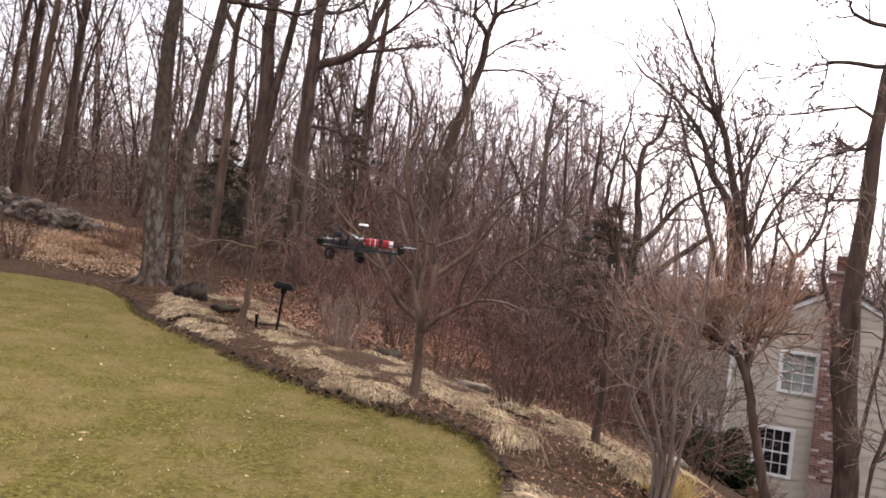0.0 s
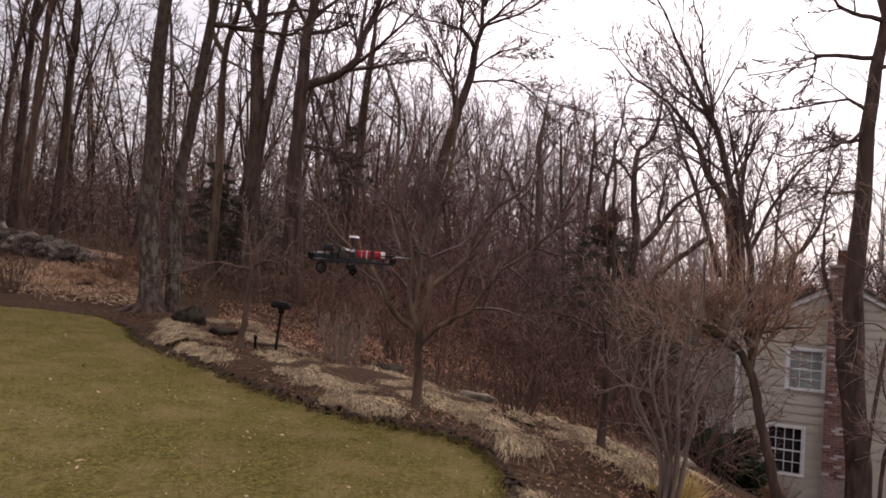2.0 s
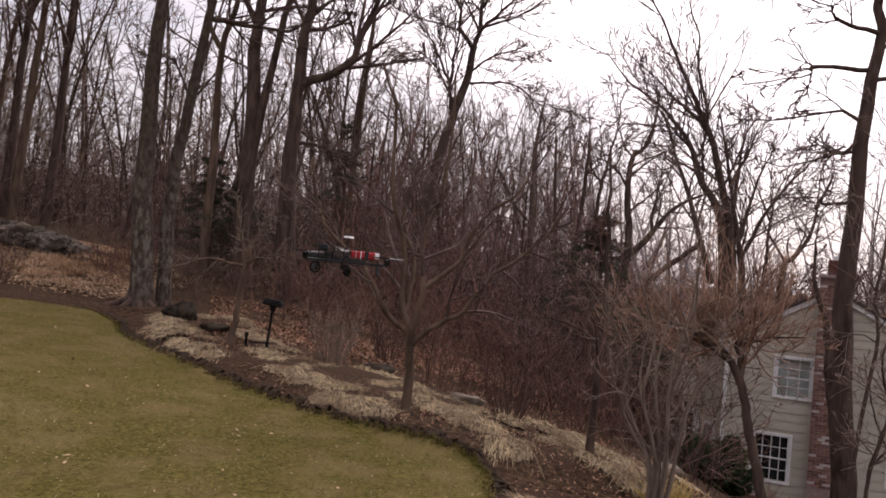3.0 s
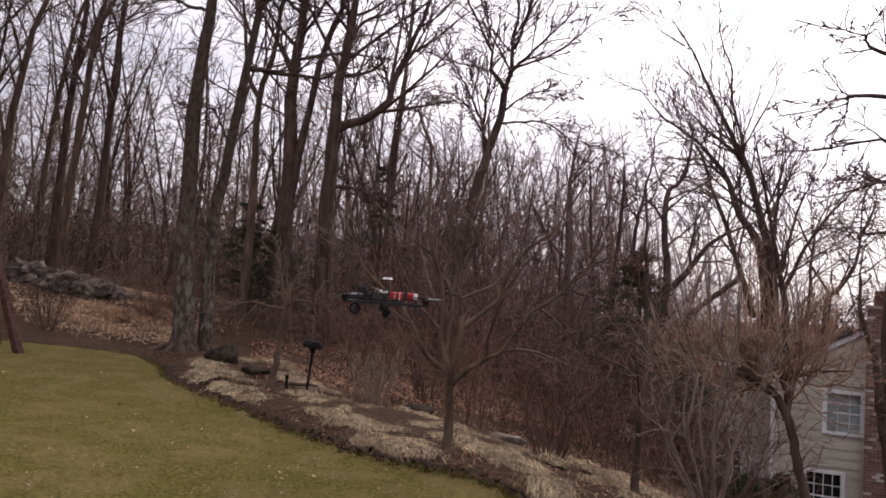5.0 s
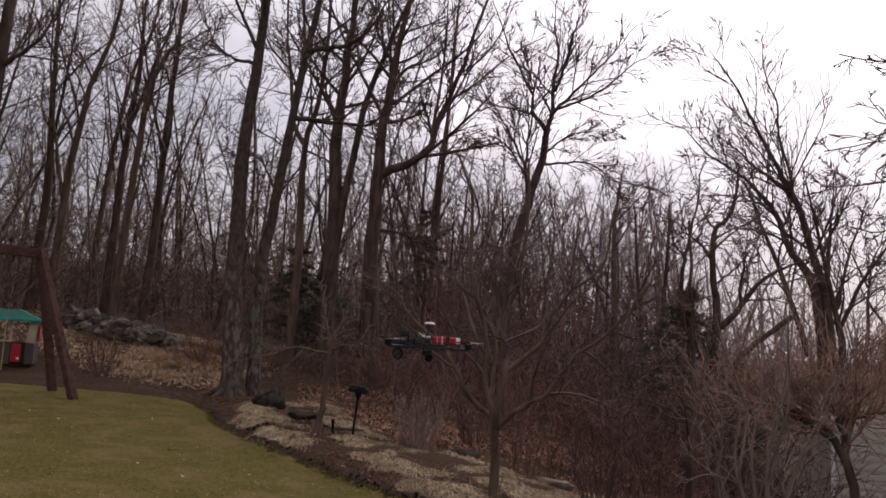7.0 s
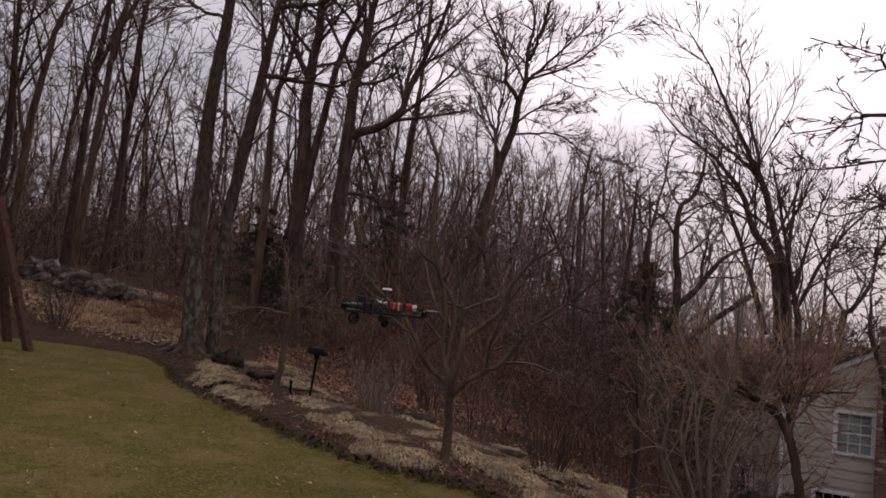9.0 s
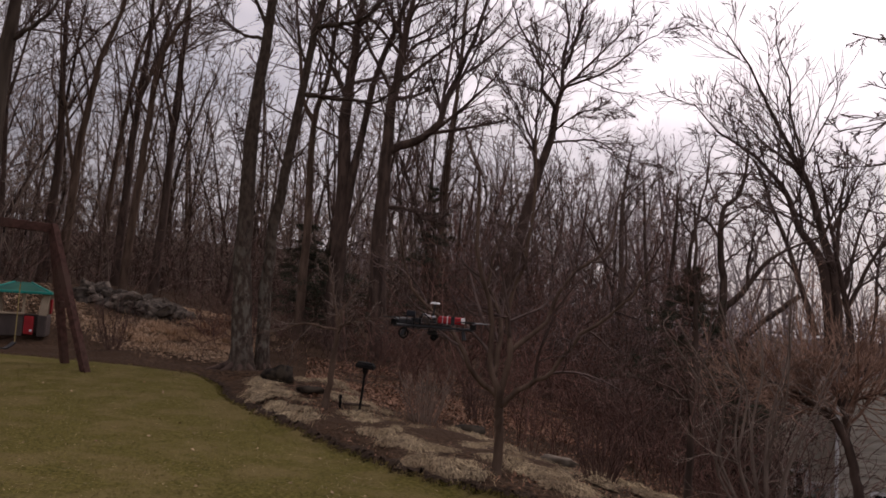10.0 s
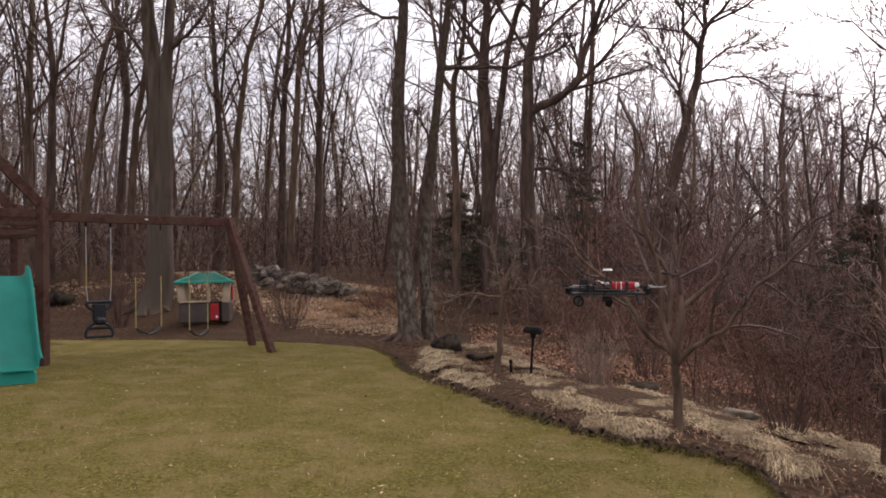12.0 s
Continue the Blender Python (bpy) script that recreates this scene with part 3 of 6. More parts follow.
tree("heavy_limbed_tree", "dark old tree with a heavy rising limb", "tree", foot(*along(9.9, 18.3)),
     [([(0, 0), (-0.2, 2.2), (-0.22, 3.72), (-0.2, 4.8), (-0.15, 5.72), (-0.02, 6.66), (0.07, 7.42), (0.13, 8.08), (0.4, 9.4), (0.6, 15)], 0.21, 0.04)],
     MIDDLE, 15, M_DARKBARK, M_DARKTWIG, flare=0.25, rmin=0.0045,
     limbs=[([(-0.19, 4.75), (0.42, 5.1), (0.87, 5.39), (1.11, 6.13), (1.42, 6.97), (1.74, 8.01), (2.1, 9.2), (2.4, 11)], 0.115, 0.02), ([(-0.18, 3.45), (0.07, 3.5), (0.44, 3.47), (0.71, 3.3), (1.07, 3.27), (1.35, 3.55)], 0.055, 0.012),
            ([(-0.1, 6.0), (0.42, 6.16), (0.81, 6.45), (0.9, 6.9)], 0.05, 0.012), ([(0.0, 6.76), (0.37, 7.33), (1.02, 7.62), (1.5, 8.2)], 0.045, 0.01), ([(0.07, 7.4), (-0.35, 8.14), (-0.53, 8.84), (-0.9, 10)], 0.05, 0.012)])
tree("great_tree", "very thick old trunk that splits into two", "tree", foot(*along(37.1, 20.3), 0.3),
     [([(0.16, 0), (0.28, 0.9), (0.36, 2.2), (0.34, 3.9), (0.27, 5.3), (0.14, 6.7), (0.05, 7.6), (-0.2, 12), (-0.2, 17)], 0.40, 0.08), ([(0.44, 2.9), (0.54, 4.5), (0.56, 5.8), (0.72, 7.4), (1.0, 11), (1.2, 16)], 0.21, 0.06)],
     HIGH, 16, M_GREATBARK, M_DARKTWIG, flare=0.9, rmin=0.006, roots=((190, 0.9, 0.14), (250, 0.8, 0.13), (300, 0.8, 0.13), (345, 0.8, 0.12)), limbs=[([(0.1, 6.1), (-0.3, 6.8), (-0.8, 7.4), (-1.3, 8.5)], 0.06, 0.015), ([(0.66, 6.4), (1.12, 6.8), (1.5, 7.3), (2.0, 8.6)], 0.06, 0.015)])
tree("curving_tree", "tall dark tree with a curving stem and fanned limbs", "tree", foot(*along(2.2, 18.5)),
     [([(0, 0), (0.38, 2.33), (0.54, 3.25), (0.71, 4.11), (0.95, 4.94), (1.16, 5.68), (1.23, 6.33)], 0.16, 0.075)], NONE, 17, M_DARKBARK, M_DARKTWIG, rmin=0.0054,
     limbs=[([(1.23, 6.3), (1.33, 6.79), (1.35, 7.54), (1.46, 8.3), (1.37, 9.08), (1.4, 10)], 0.07, 0.01), ([(1.22, 6.3), (0.89, 6.74), (0.85, 7.07), (0.53, 7.72), (0.17, 8.38), (-0.2, 9.4)], 0.055, 0.008),
            ([(1.31, 6.7), (1.73, 7.13), (2.16, 7.56), (2.69, 8.14), (3.21, 8.81)], 0.045, 0.005), ([(1.33, 6.8), (2.35, 7.24), (3.23, 7.96), (3.75, 8.24)], 0.035, 0.004), ([(1.4, 7.27), (1.61, 7.93), (1.86, 8.79), (2.3, 9.6)], 0.04, 0.006),
            ([(1.18, 5.75), (1.67, 6.15), (2.2, 6.27), (2.74, 6.23)], 0.03, 0.004), ([(1.1, 5.5), (1.87, 5.62), (2.4, 5.57), (2.93, 5.27), (3.64, 5.2)], 0.032, 0.004), ([(0.85, 4.7), (0.76, 5.5), (0.8, 6.1), (0.89, 6.9), (0.7, 8)], 0.05, 0.01),
            ([(0.8, 5.3), (0.6, 5.84), (0.25, 6.49), (-0.28, 7.33), (-0.73, 8.03)], 0.04, 0.006), ([(0.9, 5.0), (0.42, 5.83), (-0.06, 6.16), (-0.5, 6.0)], 0.03, 0.005)])

# the two small trees in the bed
tree("small_ornamental_tree", "small grey tree with low level branches in the bed", "tree", foot(-2.46, 10.25),
     [([(0, 0, 0), (0.05, 0, 0.5), (0.10, 0, 1.0), (0.13, 0, 1.3)], 0.048, 0.028)], [(5, 0.7, 1.0, 60, 0.55, 0.36, 7, 0.2, 0.02), (4, 0.2, 1, 42, 0.5, 0.55, 5, 0.2, 0.04), (3, 0.2, 1, 42, 0.5, 0.6, 4, 0.2, 0.03)], 18, M_BARK, M_GREYBARK, rmin=0.0026,
     limbs=[([(0.1, 0, 1.1), (0.0, 0.05, 1.5), (-0.12, 0.1, 1.95)], 0.022, 0.006), ([(0.11, 0, 1.2), (0.25, 0.05, 1.5), (0.42, 0.1, 1.8)], 0.02, 0.006),
            ([(0.09, 0, 1.05), (-0.3, -0.1, 1.1), (-0.6, -0.15, 1.02), (-0.95, -0.2, 0.95)], 0.022, 0.004), ([(0.09, 0, 1.08), (0.4, -0.1, 1.2), (0.7, -0.1, 1.22)], 0.022, 0.004)],
     limb_levels=[(7, 0.2, 1, 42, 0.5, 0.5, 7, 0.2, 0.03), (4, 0.2, 1, 38, 0.55, 0.6, 5, 0.18, 0.03), (3, 0.2, 1, 34, 0.6, 0.7, 4, 0.16, 0.02)])
tree("vase_shaped_tree", "young vase-shaped tree with fine grey-brown twigs in the bed", "tree", foot(-0.15, 7.98),
     [([(0, 0, 0), (0.0, 0, 0.45), (-0.01, 0, 0.72)], 0.049, 0.044)], NONE, 19, M_BARK, M_DARKTWIG, rmin=0.0022,
     limbs=[([(-0.01, 0, 0.68), (-0.06, 0, 0.9), (-0.14, 0.05, 1.15), (-0.14, 0.1, 1.6), (-0.32, 0.1, 2.2), (-0.32, 0.1, 2.9), (-0.5, 0.1, 3.4)], 0.040, 0.013), ([(-0.01, 0, 0.7), (0.06, 0, 1.15), (0.04, 0.1, 1.7), (0.2, 0.1, 2.3), (0.22, 0.2, 3.4)], 0.038, 0.012),
            ([(0.0, 0, 0.66), (0.25, -0.05, 0.9), (0.5, -0.1, 1.05), (0.75, -0.1, 1.4), (1.1, -0.1, 1.7), (1.4, -0.1, 2.1)], 0.034, 0.010), ([(-0.08, 0.02, 0.98), (-0.05, 0.25, 1.5), (-0.2, 0.5, 2.0), (0.1, 0.6, 2.9)], 0.032, 0.011),
            ([(-0.02, 0, 0.74), (-0.3, -0.1, 1.02), (-0.55, -0.1, 1.45), (-0.95, -0.1, 1.8), (-1.1, -0.1, 2.4)], 0.032, 0.009), ([(0.05, 0.02, 1.2), (0.4, 0.15, 1.5), (0.62, 0.2, 2.0), (1.0, 0.2, 2.3), (1.1, 0.2, 2.9)], 0.028, 0.009)],
     limb_levels=[(9, 0.25, 1.0, 46, 0.44, 0.55, 8, 0.28, 0.03), (6, 0.12, 1, 42, 0.52, 0.55, 6, 0.26, 0.02), (5, 0.15, 1, 40, 0.55, 0.65, 5, 0.24, 0.01)])
tree("slim_trunked_tree", "slim dark tree at the foot of the bank", "tree", foot(1.62, 7.75),
     [([(0, 0, 0), (0.02, 0, 0.8), (0.05, 0.05, 1.8), (0.0, 0.1, 3.0)], 0.046, 0.012)],
     [(12, 0.35, 1.0, 50, 0.4, 0.42, 7, 0.2, 0.02), (7, 0.15, 1, 44, 0.5, 0.55, 5, 0.22, 0.02), (5, 0.2, 1, 42, 0.5, 0.65, 4, 0.2, 0.0)], 20, M_DARKBARK, M_REDTWIG, rmin=0.0022)

# trees on the fall to the house
SHOOTS = [(18, 0.05, 1.0, 52, 1.15, 0.4, 8, 0.13, 0.17), (8, 0.08, 1, 32, 0.5, 0.6, 5, 0.13, 0.08), (4, 0.1, 1, 28, 0.55, 0.7, 4, 0.12, 0.04)]
tree("leaning_tree", "leaning dark tree topped with upright tan twigs", "tree", foot(4.05, 9.3),
     [([(0, 0), (-0.19, 0.85), (-0.33, 1.36), (-0.44, 1.78), (-0.57, 2.03)], 0.066, 0.042)], NONE, 21, M_DARKBARK, M_TAN, rmin=0.0026,
     limbs=[([(-0.56, 2.0), (-0.87, 2.2), (-1.14, 2.25), (-1.65, 2.2)], 0.035, 0.01), ([(-0.56, 2.02), (-0.82, 2.3), (-1.04, 2.45)], 0.03, 0.01), ([(-0.44, 1.75), (-0.42, 2.09), (-0.42, 2.3), (-0.28, 2.5), (0.05, 2.65)], 0.05, 0.012),
            ([(-0.43, 2.0), (-0.58, 2.3), (-0.7, 2.5)], 0.03, 0.01), ([(-0.6, 2.05), (-1.09, 2.35), (-1.45, 2.4)], 0.03, 0.01), ([(-0.42, 2.2), (-0.2, 2.3), (0.3, 2.35)], 0.03, 0.008)], limb_levels=SHOOTS)
tree("many_stemmed_shrub", "large leafless shrub with many arching grey stems", "shrub", foot(1.98, 6.75),
     [([(0.06 * c, 0.06 * d, 0), (0.10 * c + 0.03, 0.12 * d, 0.5 * s), (0.26 * c - 0.04, 0.3 * d, 1.05 * s), (0.36 * c + 0.06, 0.42 * d, 1.55 * s), (0.66 * c, 0.6 * d, 2.2 * s)], r, 0.004)
      for c, d, s, r in ((-1.2, -0.3, 0.9, 0.02), (-0.7, -0.7, 1.0, 0.022), (0.0, 0.5, 1.1, 0.024), (-1.0, 0.2, 0.95, 0.022), (-0.35, 0.9, 1.05, 0.018), (0.15, -0.6, 1.0, 0.022), (0.55, 0.6, 1.08, 0.02), (0.9, -0.2, 0.95, 0.022), (0.4, 0.2, 1.15, 0.018), (1.15, 0.4, 0.9, 0.018))],
     [(5, 0.3, 1.0, 46, 0.42, 0.5, 8, 0.3, 0.02), (3, 0.2, 1, 44, 0.5, 0.55, 6, 0.28, 0.02), (3, 0.2, 1, 42, 0.55, 0.65, 4, 0.25, 0.02)], 22, M_GREYBARK, M_TWIG, rmin=0.0018)
tree("tall_tree_by_house", "tall dark tree with level branches before the house", "tree", foot(*along(-27.9, 17.5)),
     [([(0, 0), (-0.05, 2.35), (-0.22, 3.44), (-0.25, 4.53), (-0.27, 5.63), (-0.17, 6.87), (-0.16, 7.95), (-0.08, 8.81), (-0.02, 9.69), (0.11, 10.42), (0.02, 11.0), (0.1, 12), (0.5, 15)], 0.25, 0.06),
      ([(-0.11, 2.4), (-0.38, 3.44), (-0.5, 4.22), (-0.6, 4.8), (-0.85, 5.5), (-0.9, 6.3)], 0.14, 0.02)], [(4, 0.8, 0.98, 60, 0.2, 0.36, 8, 0.2, 0.02)] + SPARSE[1:], 23, M_DARKBARK, M_DARKTWIG, rmin=0.0088, limb_levels=SPARSE,
     limbs=[([(0.09, 10.4), (-0.46, 10.44), (-0.95, 10.54), (-1.07, 10.68), (-1.3, 10.69), (-2.5, 10.85)], 0.05, 0.004), ([(-0.04, 9.68), (-1.17, 9.66), (-1.29, 9.48), (-2.55, 9.18)], 0.05, 0.004),
            ([(-0.1, 8.6), (-0.5, 8.84), (-0.97, 8.77), (-1.98, 8.56), (-2.57, 8.53)], 0.04, 0.003), ([(-0.12, 8.42), (-0.47, 8.06), (-0.97, 7.89), (-1.76, 7.62), (-2.27, 7.68)], 0.045, 0.003),
            ([(-0.14, 8.09), (-0.61, 8.04), (-0.91, 8.18), (-1.28, 8.04)], 0.04, 0.004), ([(-0.17, 7.1), (-0.81, 7.02), (-0.94, 7.14), (-1.74, 7.03)], 0.04, 0.004), ([(0.06, 10.1), (0.68, 10.39), (1.06, 10.47), (1.85, 10.57)], 0.05, 0.006),
            ([(-0.04, 9.45), (0.52, 9.61), (0.98, 9.56), (1.52, 9.45), (1.95, 9.52)], 0.05, 0.006), ([(0.08, 10.5), (0.48, 10.91), (0.6, 11.21), (0.8, 11.7)], 0.06, 0.015), ([(0.61, 11.14), (0.79, 10.51), (0.99, 9.88), (1.01, 9.23)], 0.02, 0.003)])
tree("fan_shaped_tree", "dark many-stemmed tree spreading like a fan behind the house", "tree", foot(*along(-20.6, 37.0)),
     [([(0, 0), (-0.4, 6), (-0.67, 10.33), (-1.19, 11.61), (-1.88, 12.58), (-2.3, 13.89), (-3.02, 14.74), (-3.72, 15.47), (-5.24, 16.46), (-6.26, 17.65)], 0.27, 0.02),
      ([(0.1, 0.1), (-0.1, 5), (-0.22, 8.79), (-0.35, 10.49), (-0.92, 12.62), (-1.54, 14.49), (-2.03, 15.38), (-3.04, 17.41), (-3.97, 19.36), (-5.16, 21.03)], 0.31, 0.015),
      ([(0.35, 0), (0.4, 6), (0.31, 8.54), (0.05, 9.8), (-0.28, 11.5), (-0.71, 13.51), (-1.1, 15.2)], 0.22, 0.04)],
     [(15, 0.45, 1.0, 36, 0.24, 0.42, 8, 0.14, 0.04), (8, 0.15, 0.95, 30, 0.62, 0.5, 7, 0.14, 0.03), (2, 0.15, 0.6, 26, 0.95, 0.75, 6, 0.1, 0.02)], 24, M_DARKBARK, M_DARKTWIG, rmin=0.0105,
     limbs=[([(-1.6, 14.6), (-1.82, 15.97), (-2.17, 17.43), (-2.18, 18.8), (-2.51, 19.72), (-2.73, 20.77), (-2.69, 21.73)], 0.07, 0.012), ([(-1.54, 14.49), (-2.3, 15.37), (-3.17, 16.08), (-3.88, 16.94), (-5.7, 18.42)], 0.11, 0.012),
            ([(-0.28, 11.22), (-0.08, 12.94), (0.13, 14.41), (0.34, 15.89)], 0.1, 0.012), ([(-0.5, 12.3), (0.47, 14.13), (1.16, 15.62)], 0.09, 0.012),
            ([(-2.3, 13.89), (-3.3, 14.46), (-4.81, 14.33)], 0.06, 0.01), ([(-1.0, 8.0), (-1.9, 10.8), (-2.82, 13.14), (-3.53, 15.06), (-4.48, 15.77)], 0.14, 0.012), ([(0.2, 9.2), (1.2, 11.5), (2.4, 13.2), (3.4, 14.0)], 0.1, 0.012), ([(0.1, 10.0), (0.9, 12.6), (1.9, 14.6)], 0.09, 0.012)],
     limb_levels=[(10, 0.12, 1, 36, 0.42, 0.5, 8, 0.13, 0.03), (5, 0.15, 0.9, 30, 0.7, 0.6, 7, 0.11, 0.02), (2, 0.15, 0.6, 26, 0.9, 0.75, 5, 0.1, 0.01)])
tree("bent_tree", "thin bent dark tree among the brush", "tree", foot(*along(-12.9, 22.0)),
     [([(0, 0), (0.21, 4.61), (0.11, 5.77), (0.14, 7.03), (0.41, 7.31), (0.67, 7.86), (0.75, 8.9)], 0.13, 0.025)], [(9, 0.45, 1, 46, 0.25, 0.45, 8, 0.2, 0.05)] + OPEN, 25, M_DARKBARK, M_DARKTWIG, rmin=0.0088,
     limbs=[([(0.13, 6.2), (-0.19, 6.72), (-0.55, 7.01), (-0.71, 7.76)], 0.045, 0.008), ([(0.12, 5.6), (0.9, 6.3), (1.5, 7.2)], 0.035, 0.006)], limb_levels=SPARSE)
tree("leaning_tree", "dark crooked tree leaning over the brush", "tree", foot(*along(-12.3, 24.0)),
     [([(0, 0), (0.12, 2.6), (0.41, 4.44), (0.91, 5.07), (1.2, 5.49), (1.56, 5.99), (1.91, 6.32), (2.33, 6.55), (3.1, 6.9)], 0.15, 0.025)], [(8, 0.5, 1, 46, 0.24, 0.4, 8, 0.2, 0.05)] + OPEN, 27, M_DARKBARK, M_DARKTWIG, rmin=0.0088,
     limbs=[([(1.16, 5.44), (1.15, 5.92), (1.25, 6.53), (1.31, 7.07), (1.4, 7.9)], 0.055, 0.01)], limb_levels=SPARSE)
tree("crooked_tree", "slender crooked dark tree above the brush", "tree", foot(*along(-10.6, 24.0)),
     [([(0, 0), (0.1, 3.0), (0.23, 5.54), (0.32, 6.39), (0.42, 6.78), (0.53, 7.47), (0.68, 8.03), (0.7, 8.9)], 0.085, 0.02)], [(8, 0.45, 1, 46, 0.24, 0.42, 8, 0.2, 0.05)] + OPEN, 28, M_DARKBARK, M_DARKTWIG, rmin=0.0088,
     limbs=[([(0.42, 6.78), (0.76, 7.05), (0.87, 7.47), (1.1, 8.0)], 0.04, 0.008), ([(0.32, 6.39), (0.02, 6.81), (-0.1, 7.22), (-0.15, 7.9)], 0.035, 0.008)], limb_levels=SPARSE)
tree("broken_trunk", "dead leaning trunk snapped off at the top", "tree", foot(*along(-14.5, 27.0)),
     [([(0, 0), (-0.3, 2.6), (0.05, 4.6), (0.54, 5.24), (1.2, 5.78), (1.8, 6.26)], 0.1, 0.085)], NONE, 29, M_DARKBARK, M_DARKTWIG, rmin=0.008)
for az, d, pts, r, side in ((-20.8, 46, [(0, 0), (1.37, 9.48), (1.47, 11.87), (1.68, 13.75), (2.24, 15.11), (2.32, 16.38)], 0.13, [(1.5, 12.6), (0.76, 14.63), (0.16, 15.83)]),
                            (-22.5, 46, [(0, 0), (0.88, 9.83), (1.22, 10.64), (2.11, 11.91), (2.41, 13.13), (2.55, 14.86), (2.63, 16.13)], 0.22, [(2.43, 13.6), (3.29, 15.26), (3.61, 16.08)]),
                            (-30.5, 15.5, [(0, 0), (0.0, 2.83), (0.34, 3.87), (0.2, 4.55), (-0.06, 5.41), (0.0, 6.4)], 0.046, [(0.1, 3.2), (0.5, 4.4), (0.9, 5.2)]), (-33.2, 15.0, [(0, 0), (0.14, 2.22), (0.16, 3.42), (0.25, 4.46), (-0.2, 5.85), (-0.3, 6.8)], 0.052, [(0.16, 3.2), (-0.3, 4.0), (-0.6, 5.2)]),
                            (-27.5, 15.0, [(0, 0), (0.35, 2.93), (0.5, 3.91), (0.4, 4.53), (0.5, 5.38), (0.53, 6.42), (0.42, 6.96), (0.42, 7.8)], 0.038, [(0.45, 4.6), (0.9, 5.5), (1.1, 6.4)]),
                            (-29.4, 13.2, [(0, 0), (-0.1, 1.6), (0.15, 2.6), (0.0, 3.4), (0.3, 4.4)], 0.035, [(0.0, 1.9), (0.5, 2.6), (0.7, 3.4)]), (-31.8, 13.6, [(0, 0), (0.1, 1.5), (-0.2, 2.4), (-0.1, 3.6), (-0.5, 4.6)], 0.04, [(-0.1, 2.0), (-0.6, 2.8), (-0.8, 3.8)])):
    tree("crooked_tree", "thin crooked dark tree in front of the house" if d < 20 else "thin dark tree rising behind the roof", "tree", foot(*along(az, d)), [(pts, r, 0.012)],
         [(13, 0.3, 1.0, 48, 0.3, 0.45, 8, 0.24, 0.02), (6, 0.15, 1, 40, 0.52, 0.5, 6, 0.2, 0.02), (4, 0.2, 0.9, 36, 0.6, 0.6, 4, 0.18, 0.01)], 40 + int(d * 3) if d < 20 else int(-az), M_DARKBARK, M_DARKTWIG if d > 20 else M_TWIG, rmin=0.004 if d < 20 else 0.012,
         limbs=[(side, r * 0.5, 0.006)], limb_levels=SPARSE)

# --- the woods ---
WOOD = [(11, 0.34, 0.98, 40, 0.28, 0.42, 7, 0.14, 0.06), (7, 0.12, 0.95, 36, 0.55, 0.5, 6, 0.14, 0.04), (4, 0.15, 0.9, 30, 0.7, 0.6, 4, 0.13, 0.03)]
for k, (az, d, r, pts) in enumerate(((44.0, 26, 0.16, [(-0.04, 3.25), (0.05, 6.6), (0.1, 8.3)]), (43.0, 25, 0.15, [(0.1, 3.26), (0.2, 5.67), (0.12, 7.1), (-0.06, 8.2)]), (41.0, 24, 0.13, [(0.2, 3.2), (0.5, 5.5), (0.95, 6.9), (1.2, 7.8)]),
                                     (38.8, 27, 0.16, [(0.2, 3.3), (0.4, 5.6), (0.2, 7.6), (0.0, 8.7)]), (38.0, 25, 0.14, [(0.07, 3.1), (0.3, 4.8), (0.54, 6.1), (0.56, 8.1)]), (32.5, 26, 0.15, [(0.18, 3.2), (0.15, 5.0), (0.03, 6.9), (-0.04, 8.7)]),
                                     (31.3, 25, 0.14, [(0.1, 3.2), (0.28, 5.2), (0.6, 6.8), (1.1, 8.3)]), (28.1, 27, 0.15, [(0.1, 3.4), (0.25, 6.2), (0.43, 7.9), (0.4, 9.0)]), (27.6, 24, 0.13, [(0.16, 2.7), (0.34, 4.9), (0.46, 6.6), (0.95, 7.7), (1.2, 8.2)]),
                                     (25.7, 25, 0.15, [(0.14, 2.8), (0.2, 5.1), (0.3, 7.6), (0.38, 8.6)]), (29.1, 29, 0.1, [(0.14, 3.5), (0.4, 5.9), (0.8, 8.3), (1.3, 9.5)]), (35.0, 30, 0.12, [(-0.1, 3.0), (-0.3, 6.0), (-0.2, 9.0)]),
                                     (6.2, 23, 0.11, [(0.0, 3.0), (0.15, 6.0), (0.3, 9.0)]), (47.5, 24, 0.16, [(0.1, 3.0), (0.2, 6.0), (0.5, 9.0)]), (50, 23, 0.15, [(0.0, 3.0), (-0.2, 6.0), (-0.2, 9.0)]))):
    x1, z1 = pts[-1]
    x0, z0 = pts[(k * 3) % 2]
    way = (0.55 + 0.25 * ((k * 7) % 5)) * (1 if k % 3 else -1)
    tree("forest_tree", "tall thin dark forest tree without leaves", "tree", foot(*along(az, d)),
         [([(0, 0)] + pts + [(x1 + (x1 - x0) * 0.3, z1 + 3), (x1, z1 + 6)], r, 0.02), ([(x0, z0 - 0.2), (x0 + 0.35 * way, z0 + 1.4), (x0 + 0.75 * way, z0 + 3.6), (x0 + 1.0 * way, z0 + 7)], r * (0.35 + 0.06 * (k % 4)), 0.015)],
         WOOD, 80 + k, M_DARKBARK if k % 2 else M_BARK, (M_DARKTWIG, M_TWIG)[k % 2], group="forest trees", rmin=0.0062)


def skyline(az):
    """How high the wood reaches over the horizon, in degrees, by the azimuth."""
    return float(np.interp(az, [-45, -30, -26, -22, -18, -14, -6, 0, 6, 14, 20, 22, 25, 30, 60], [10, 10, 9, 8.5, 10.5, 13, 13.5, 13.5, 14, 15, 12.5, 11, 13, 17, 19]))


